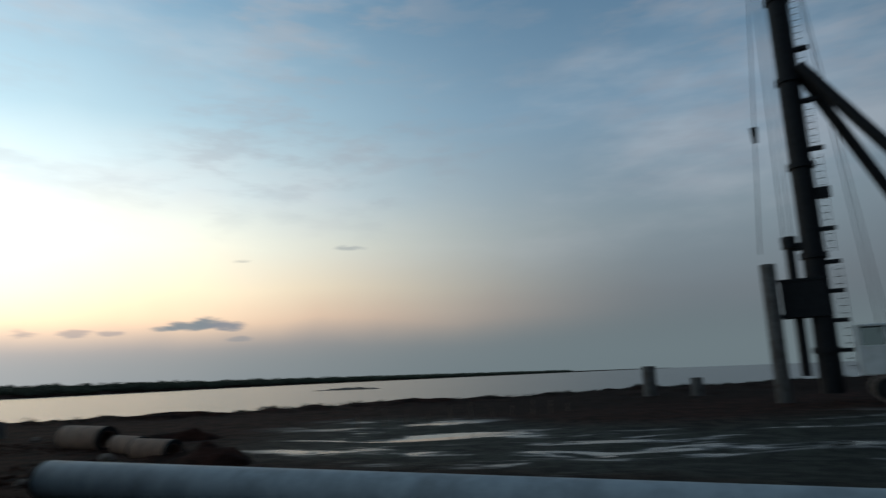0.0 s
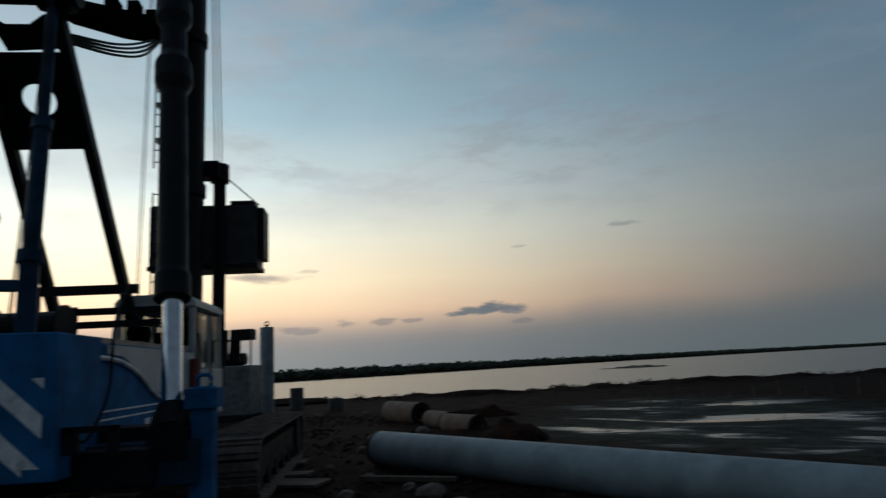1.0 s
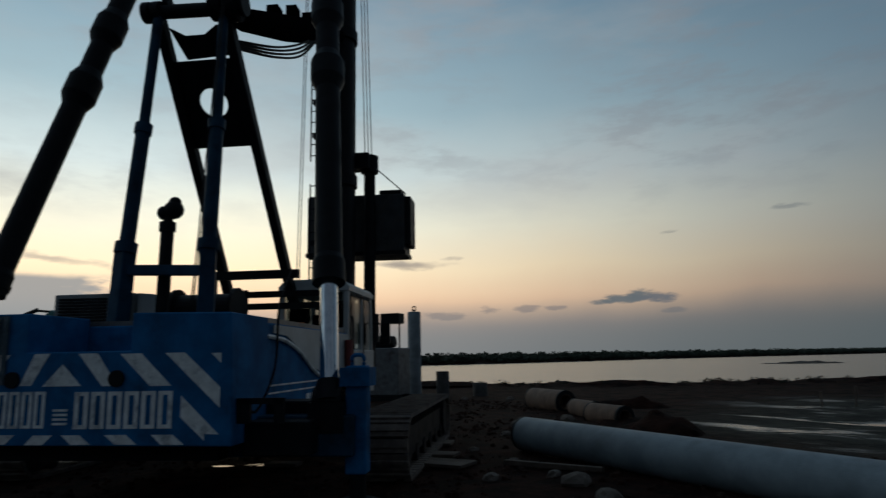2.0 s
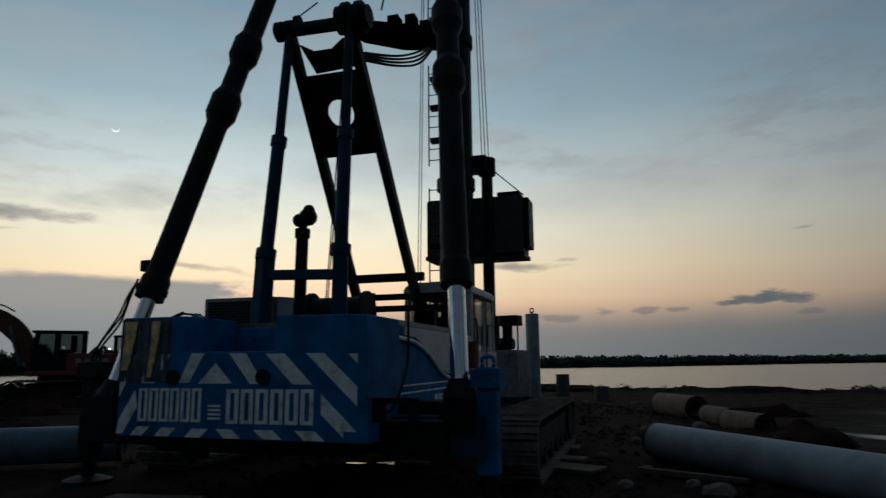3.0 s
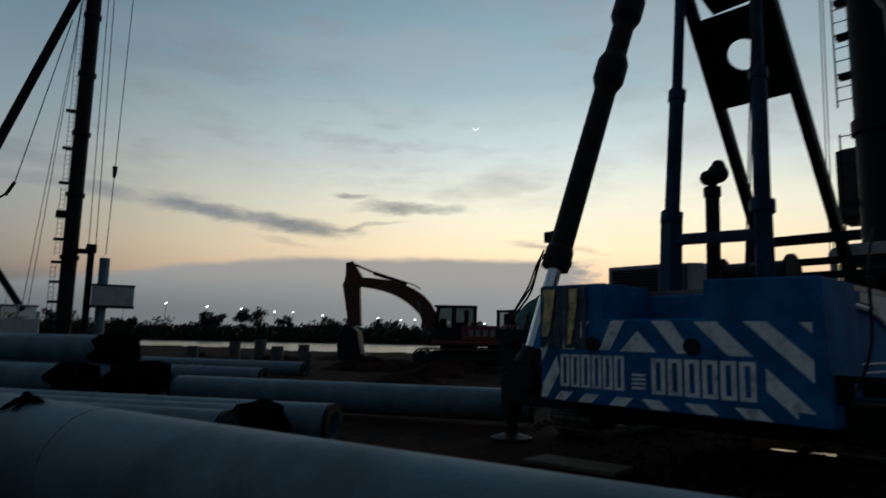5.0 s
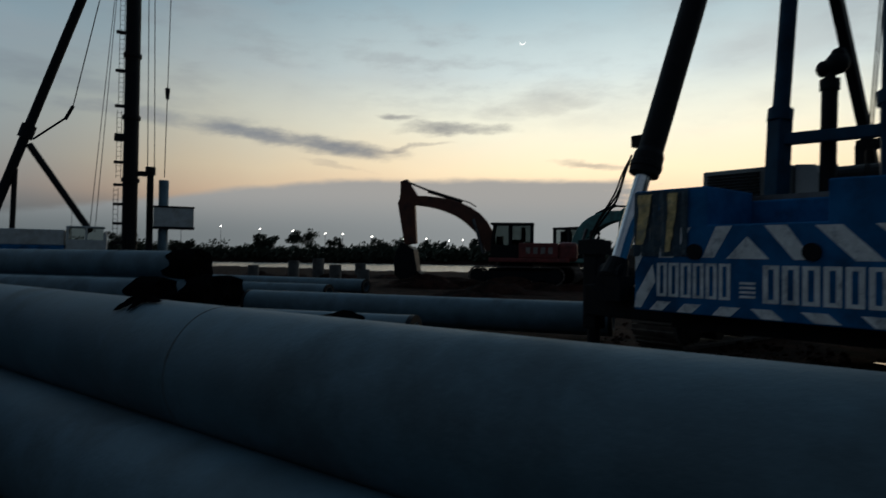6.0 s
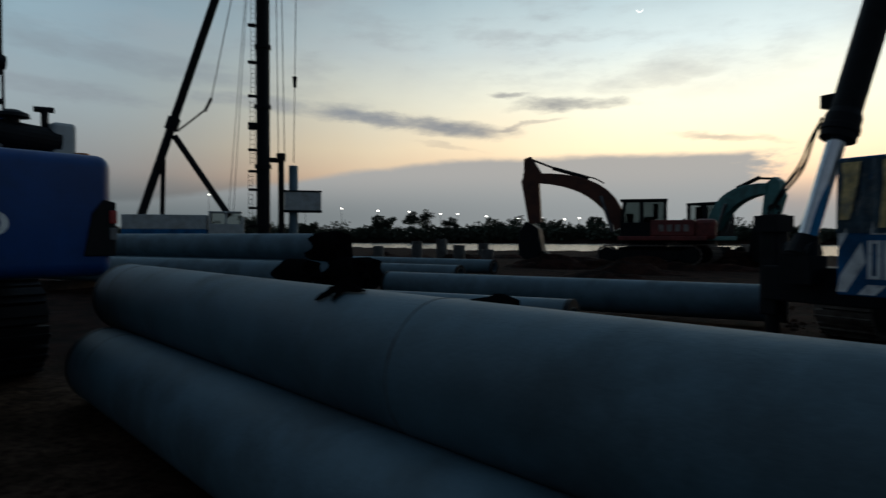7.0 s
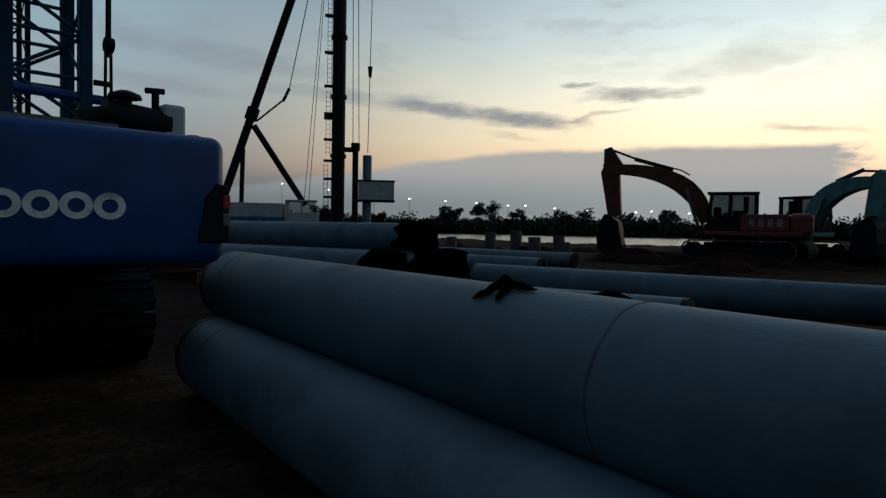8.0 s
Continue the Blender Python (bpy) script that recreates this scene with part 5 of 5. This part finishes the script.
    # black shoes put the deep shade under the crane into the colour
    crawler(c, -3.3, -2.5, .9, 6.2, .95, black_steel, True)
    crawler(c, -.65, .1, 1.6, 6.2, .95, black_steel, True)
    return c


build_crane()


# ---- street lamps across the water ----
def street_lamp(x, y, h):
    lamp = root("street_lamp", pose(x, y, .2), "lit street lamp on a thin pole across the water", "street lamp", "street lamps along the far shore")
    simple("pole", black_steel, lamp, lambda bm: tube(bm, (0, 0, -.5), (0, 0, h), .09, .06, seg=8))
    simple("lamp_head", lamp_glow, lamp, lambda bm: lathe(bm, [(.1, h - .14), (.28, h - .1), (.32, h + .04), (.14, h + .16)], 12), "glowing white lamp head")


for y, h in ((-101, 16), (-83, 14), (-53, 11), (-40, 10.2), (-29, 9.8), (-18, 9), (-12, 9), (-2, 8.2), (9, 7.4), (17, 7.8), (25, 7.2), (30, 7.6), (37, 7.1), (42, 7), (-66, 12), (55, 6.6), (68, 6.5)):
    street_lamp(-230, y, h)


# ---- far trees ----
def leaf_clump(verts, faces, cx, cy, cz, rx, rz, count, size, rng):
    for _ in range(count):
        while True:
            p = Vector((rng.uniform(-1, 1), rng.uniform(-1, 1), rng.uniform(-1, 1)))
            if p.length < 1:
                break
        q = Vector((cx + p.x * rx, cy + p.y * rx, cz + p.z * rz))
        s = size * rng.uniform(.5, 1.3)
        a = Vector((rng.uniform(-1, 1), rng.uniform(-1, 1), rng.uniform(-1, 1))).normalized()
        b = a.orthogonal().normalized() * s
        a = a * s
        k = len(verts)
        verts += [tuple(q - a), tuple(q + b * .6), tuple(q + a), tuple(q - b * .6)]
        faces.append((k, k + 1, k + 2, k + 3))


def build_far_trees():
    rng = random.Random(7)
    verts, faces = [], []
    for (ax, ay), (bx, by) in zip(FAR_SHORE, FAR_SHORE[1:]):
        length = math.hypot(bx - ax, by - ay)
        nx, ny = -(by - ay) / length, (bx - ax) / length
        for _ in range(int(length * 1.15)):
            t, off = rng.random(), rng.uniform(5, 45)
            x, y = ax + (bx - ax) * t + nx * off, ay + (by - ay) * t + ny * off
            h = rng.uniform(3.0, 5.6) + 2.2 * max(0, noise.noise((x * .03, y * .03, 1))) * (1 if y < 120 else .55)
            if y > 90:
                h *= .62
            leaf_clump(verts, faces, x, y, h * .55, rng.uniform(1.8, 4.2), h * .55, 64, .55, rng)
        # a closed low hedge in front of the taller shrubs
        for _ in range(int(length * 1.6)):
            t, off = rng.random(), rng.uniform(4, 16)
            x, y = ax + (bx - ax) * t + nx * off, ay + (by - ay) * t + ny * off
            h = (3.9 + 1.2 * noise.noise((x * .06, y * .06, 4))) * (1 if y < 90 else .62)
            leaf_clump(verts, faces, x, y, h * .5, 2.6, h * .5, 46, .7, rng)
    me = bpy.data.meshes.new("far_trees")
    me.from_pydata(verts, [], faces)
    me.materials.append(leaf_mat)
    tagged(new("far_trees", me), "dark uneven belt of shrubs and mangrove along the far shore", "trees", kind="stuff")


def tree(x, y, h, spread, leaves, rng):
    tr = root("tree", pose(x, y, .1), "dark tree with an open crown on the far shore", "tree", "trees on the far shore")
    bm = bmesh.new()
    tube(bm, (0, 0, -.3), (0, 0, h * .45), .22, .12, seg=8)
    ends = []
    for k in range(9):
        a = 2 * math.pi * k / 9 + rng.uniform(-.3, .3)
        b = Vector((math.cos(a) * spread * rng.uniform(.5, 1), math.sin(a) * spread * rng.uniform(.5, 1), h * rng.uniform(.4, 1)))
        base = Vector((0, 0, h * rng.uniform(.12, .4)))
        mid = base.lerp(b, .55) + Vector((0, 0, .3))
        tube(bm, base, mid, .12, .07, seg=6)
        tube(bm, mid, b, .07, .025, seg=5)
        for _ in range(3):
            e = b + Vector((rng.uniform(-1, 1), rng.uniform(-1, 1), rng.uniform(-.2, 1))) * spread * .4
            tube(bm, mid.lerp(b, .5), e, .04, .015, seg=4)
            ends.append(e)
        ends.append(b)
    part("trunk", bm, bark_mat, tr)
    verts, faces = [], []
    for e in ends:
        leaf_clump(verts, faces, e.x, e.y, e.z, spread * .3, spread * .25, int(leaves * 1.6), .36, rng)
    me = bpy.data.meshes.new("crown")
    me.from_pydata(verts, [], faces)
    me.materials.append(leaf_mat)
    ob = new("crown", me)
    ob.parent = tr


build_far_trees()


def build_shore_scrub():
    """Low dark scrub along the bank, one joined mass of small leaves."""
    rng = random.Random(23)
    verts, faces = [], []
    line = [(140, 107), (20, 52), (-24, 29.6), (-46, 27), (-64, 11), (-69, -4), (-86, -18), (-100, -60)]
    for (ax, ay), (bx, by) in zip(line, line[1:]):
        length = math.hypot(bx - ax, by - ay)
        nx, ny = -(by - ay) / length, (bx - ax) / length
        for _ in range(int(length * (6 if ax > -30 else 1.5))):
            t, off = rng.random(), rng.gauss(2.3, .8)
            x, y = ax + (bx - ax) * t + nx * off, ay + (by - ay) * t + ny * off
            s = rng.uniform(.06, .16) * (1 if ax > -20 else .45) * (1 + .8 * max(0, noise.noise((x * .2, y * .2, 5))))
            leaf_clump(verts, faces, x, y, height(x, y) + s * .25, s * 1.7, s * .7, 16, .05, rng)
    me = bpy.data.meshes.new("shore_scrub")
    me.from_pydata(verts, [], faces)
    me.materials.append(scrub_mat)
    tagged(new("shore_scrub", me), "low dark scrub and clods along the mud bank", "scrub", kind="stuff")


build_shore_scrub()
rng = random.Random(3)
for x, y, h, s, n in ((-214, -25, 9.5, 4.2, 16), (-212, -36, 7.5, 3.5, 22), (-216, -14, 8.0, 3.0, 12), (-210, 0, 7.4, 3.6, 8), (-213, 6, 7.8, 3.8, 7), (-209, -60, 7.0, 3.5, 24),
                      (-214, 18, 6.5, 3.4, 10), (-211, 32, 6.8, 3.6, 14), (-215, -80, 7.5, 4.0, 20), (-208, 48, 6.2, 3.2, 16)):
    tree(x, y, h * .84, s, n * 2, rng)


# ---- heaps, rubble, timbers and small things ----
def soil_mound(x, y, rx, ry, h, seed, angle=0.0, mat=None, z=None, label="low lumpy mound of dark excavated soil"):
    """A lumpy heap of soil, its skirt sunk into the ground."""
    bm = bmesh.new()
    n, m = 28, 9
    rows = []
    for j in range(m + 1):
        q = j / m
        row = []
        for k in range(n):
            a = 2 * math.pi * k / n
            px, py = math.cos(a) * q * rx, math.sin(a) * q * ry
            f = noise.noise((px * .8 + seed, py * .8, seed)) + .6 * noise.noise((px * 2.6, py * 2.6 + seed, seed))
            row.append(bm.verts.new((px * (1 + .18 * f), py * (1 + .18 * f), h * (math.cos(q * math.pi) * .5 + .5) * (1 + .8 * f) - .12 * q)))
        rows.append(row)
    for r0, r1 in zip(rows, rows[1:]):
        for k in range(n):
            bm.faces.new((r0[k], r1[k], r1[(k + 1) % n], r0[(k + 1) % n]))
    bmesh.ops.remove_doubles(bm, verts=rows[0], dist=.001)
    ob = part("soil_mound", bm, mat or soil_mat, smooth=True, place=pose(x, y, height(x, y) if z is None else z, 0, 0, angle))
    tagged(ob, label, "soil mound", "soil mounds")


for i, (x, y, rx, ry, h, a) in enumerate(((-6.6, 13.2, 2.6, 1.0, .32, -25), (-9.6, 18.6, 2.4, 1.0, .3, 20), (-33.5, 3.8, 6.5, 2.2, .42, 75), (-36.5, 9.5, 6.0, 2.5, .45, 80), (-31.0, 0.2, 3.0, 1.6, .45, 60),
                                          (-36.0, -3.6, 3.5, 1.6, .4, 70), (-41.0, -8.0, 5.0, 2.0, .32, 75), (-29.0, 6.0, 4.0, 1.2, .35, 70), (-44, -1, 6, 2, .22, 80), (-46, 8, 7, 2.5, .3, 85),
                                          (-24.5, 26.8, 4.0, 1.2, .12, 30), (-15.0, 30.5, 5.0, 1.2, .16, 27), (-4.0, 36.5, 6.0, 1.4, .2, 27), (-21.5, 1.2, 3.0, 1.2, .28, 60), (-26.5, 2.6, 4.0, 1.2, .3, 60),
                                          (-30.4, 3.0, 5.5, 1.5, .5, 75), (-32.3, 9.0, 4.5, 1.5, .48, 80))):
    soil_mound(x, y, rx, ry, h, i * 3.1, a)


soil_mound(-27.0, 136.0, 11.0, 2.5, .5, 51.0, 10.0, rubble_mat, -.72, "pale low spit of mud standing out of the water")


def stone(x, y, s, seed, mat=None):
    bm = bmesh.new()
    bmesh.ops.create_icosphere(bm, subdivisions=2, radius=s)
    for v in bm.verts:
        f = 1 + .45 * noise.noise(v.co / s * 1.3 + Vector((seed, 0, 0)))
        v.co = Vector((v.co.x * f, v.co.y * f * .8, v.co.z * f * .55))
    ob = part("stone", bm, mat or rubble_mat, smooth=False, place=pose(x, y, height(x, y) + s * .18, 0, 0, seed * 57))
    tagged(ob, "pale broken lump of concrete lying in mud", "rubble", "rubble lumps")


rng = random.Random(11)
for x, y, s in ((-4.75, 6.5, .2), (-5.3, 6.9, .12), (-4.1, 6.0, .17), (-3.3, 5.6, .14), (-6.4, 7.6, .1), (-5.9, 6.3, .14), (-6.9, 9.4, .12), (-8.5, 10.5, .13), (-9.5, 12.4, .15), (-2.6, 5.2, .12), (-7.7, 8.3, .1), (-11.8, 11.5, .12), (-10.2, 10.2, .1), (-3.9, 4.9, .12), (-9.0, 14.0, .2), (-14.6, 19.8, .18), (-16, 18.8, .16)):
    stone(x, y, s, rng.uniform(0, 9))


def plank(x, y, angle, length, width, label, thick=.05, tip=0.0, z=None):
    bm = bmesh.new()
    box(bm, -length / 2, length / 2, -width / 2, width / 2, 0, thick)
    bevel(bm, .008)
    ob = part("timber_mat", bm, timber, place=pose(x, y, (height(x, y) + .02) if z is None else z, 0, tip, angle))
    tagged(ob, label, "timber", "loose timbers")


plank(-7.3, 6.85, 10, 1.1, .55, "worn muddy timber mat lying beside the crawler track")
plank(-7.9, 7.4, 22, .9, .4, "worn timber board lying on a mat", .05)
plank(-8.9, 8.6, 30, .8, .5, "broken timber board lying in mud")
plank(-5.6, 7.35, 6, 1.5, .09, "thin pole of timber lying in the mud", .07)
plank(-8.88, 1.42, 40, 1.15, .5, "muddy timber mat under the counterweight")
plank(-9.0, 5.3, 30, .5, .3, "pale board under the rig")
plank(-10.4, -9.0, 52, 2.4, .3, "brown timber laid as a crane mat")


def stake(x, y, h, lean, r=.03):
    bm = bmesh.new()
    tube(bm, (0, 0, -.3), (math.sin(lean) * h, 0, h), r, r * .7, seg=8)
    ob = part("stake", bm, timber, place=pose(x, y, min(height(x, y), .2)))
    tagged(ob, "thin weathered stake standing in the mud", "stake", "stakes in the mud")


stake(-17.3, 33.4, 1.5, -.15, .05)
for k in range(11):
    stake(-4.6 + k * .75, 21.2 + k * .42 + .3 * math.sin(k * 2.1), .45 + .15 * math.sin(k * 1.7), .1 * math.sin(k))


def build_rag():
    """A limp rag with four ragged arms, draped over the pile's round top."""
    bm = bmesh.new()
    n, m = 56, 7
    r = R_NEAR
    rows = []
    for j in range(m + 1):
        q = j / m
        row = []
        for k in range(n):
            a = 2 * math.pi * k / n
            arm = sum(size * math.exp(-((math.remainder(a - at, 6.28319)) / .27) ** 2) for at, size in ((0.05, .115), (3.0, .05), (3.98, .125), (5.0, .08)))
            reach = (.04 + arm + .006 * noise.noise((k * .9, 2, 5))) * q
            u, v = math.cos(a) * reach, math.sin(a) * reach
            lift = .010 + .045 * (1 - q) * (1 + noise.noise((u * 30, v * 30, 1))) + .012 * noise.noise((u * 40, v * 40, 8))
            t = (v - .07) / r
            row.append(bm.verts.new((u, (r + lift) * math.sin(t), (r + lift) * math.cos(t) - r)))
        rows.append(row)
    for r0, r1 in zip(rows, rows[1:]):
        for k in range(n):
            bm.faces.new((r0[k], r1[k], r1[(k + 1) % n], r0[(k + 1) % n]))
    bmesh.ops.remove_doubles(bm, verts=rows[0], dist=.001)
    ob = part("rag", bm, cloth, smooth=True, place=pose(-5.28 - .7071 * .31, -2.782 - .7071 * .31, 0.784 + R_NEAR, 0, 0, NEAR))
    tagged(ob, "black ragged cloth draped on top of a concrete pile", "rag")


build_rag()


def build_clods():
    """Loose clods and broken bits strewn over the worked soil, one joined mass."""
    rng = random.Random(41)
    verts, faces = [], []
    count = 0
    while count < 5200:
        x, y = rng.uniform(-16, 3), rng.uniform(2, 19)
        if 0.6 * x + y > 8.5 + rng.uniform(-1, 1) and x > -9 or noise.noise((x * .5, y * .5, 9)) < rng.uniform(-.5, .3):
            continue
        count += 1
        s = .018 + .05 * rng.random() ** 3
        z = height(x, y) + s * .15
        k = len(verts)
        turn = rng.uniform(0, 6.28)
        for a in range(5):
            f = s * rng.uniform(.7, 1.5)
            verts.append((x + f * math.cos(turn + a * 1.257), y + f * math.sin(turn + a * 1.257), z - s * .5))
        for a in range(5):
            f = s * rng.uniform(.3, .9)
            verts.append((x + f * math.cos(turn + a * 1.257), y + f * math.sin(turn + a * 1.257), z + s * rng.uniform(.25, .8)))
        for a in range(5):
            b = (a + 1) % 5
            faces.append((k + a, k + b, k + 5 + b, k + 5 + a))
        faces.append((k + 5, k + 6, k + 7, k + 8, k + 9))
    me = bpy.data.meshes.new("soil_clods")
    me.from_pydata(verts, [], faces)
    me.materials.append(clod_mat)
    tagged(new("soil_clods", me), "loose dark red clods and grit strewn over the soil", "clods", kind="stuff")


clod_mat = material("dried_clods", (.036, .016, .011), 0.95, 0, 0.6, 1.5, 30, 0.3, (.085, .06, .047), 0.6, spec=0.1)
build_clods()


def small_puddle(x, y, rx, ry, angle, seed):
    """A thin film of water in a hollow of the soil, with a wavering rim."""
    bm = bmesh.new()
    top, low = [], []
    for k in range(36):
        a = 2 * math.pi * k / 36
        f = 1 + .35 * noise.noise((math.cos(a) * 1.3 + seed, math.sin(a) * 1.3, seed))
        top.append(bm.verts.new((rx * f * math.cos(a), ry * f * math.sin(a), .012)))
        low.append(bm.verts.new((rx * f * 1.08 * math.cos(a), ry * f * 1.08 * math.sin(a), -.05)))
    bm.faces.new(top)
    for k in range(36):
        bm.faces.new((low[k], low[(k + 1) % 36], top[(k + 1) % 36], top[k]))
    level = max(height(x + dx, y + dy) for dx in (-.3, 0, .3) for dy in (-.3, 0, .3))
    tagged(part("small_puddle", bm, puddle_mat, place=pose(x, y, level, 0, 0, angle)), "small puddle shining on the soil beside the crawler", "puddle", "small puddles")


small_puddle(-9.25, 5.22, .34, .13, 35, 1.0)
small_puddle(-9.75, 4.75, .16, .07, 35, 2.0)
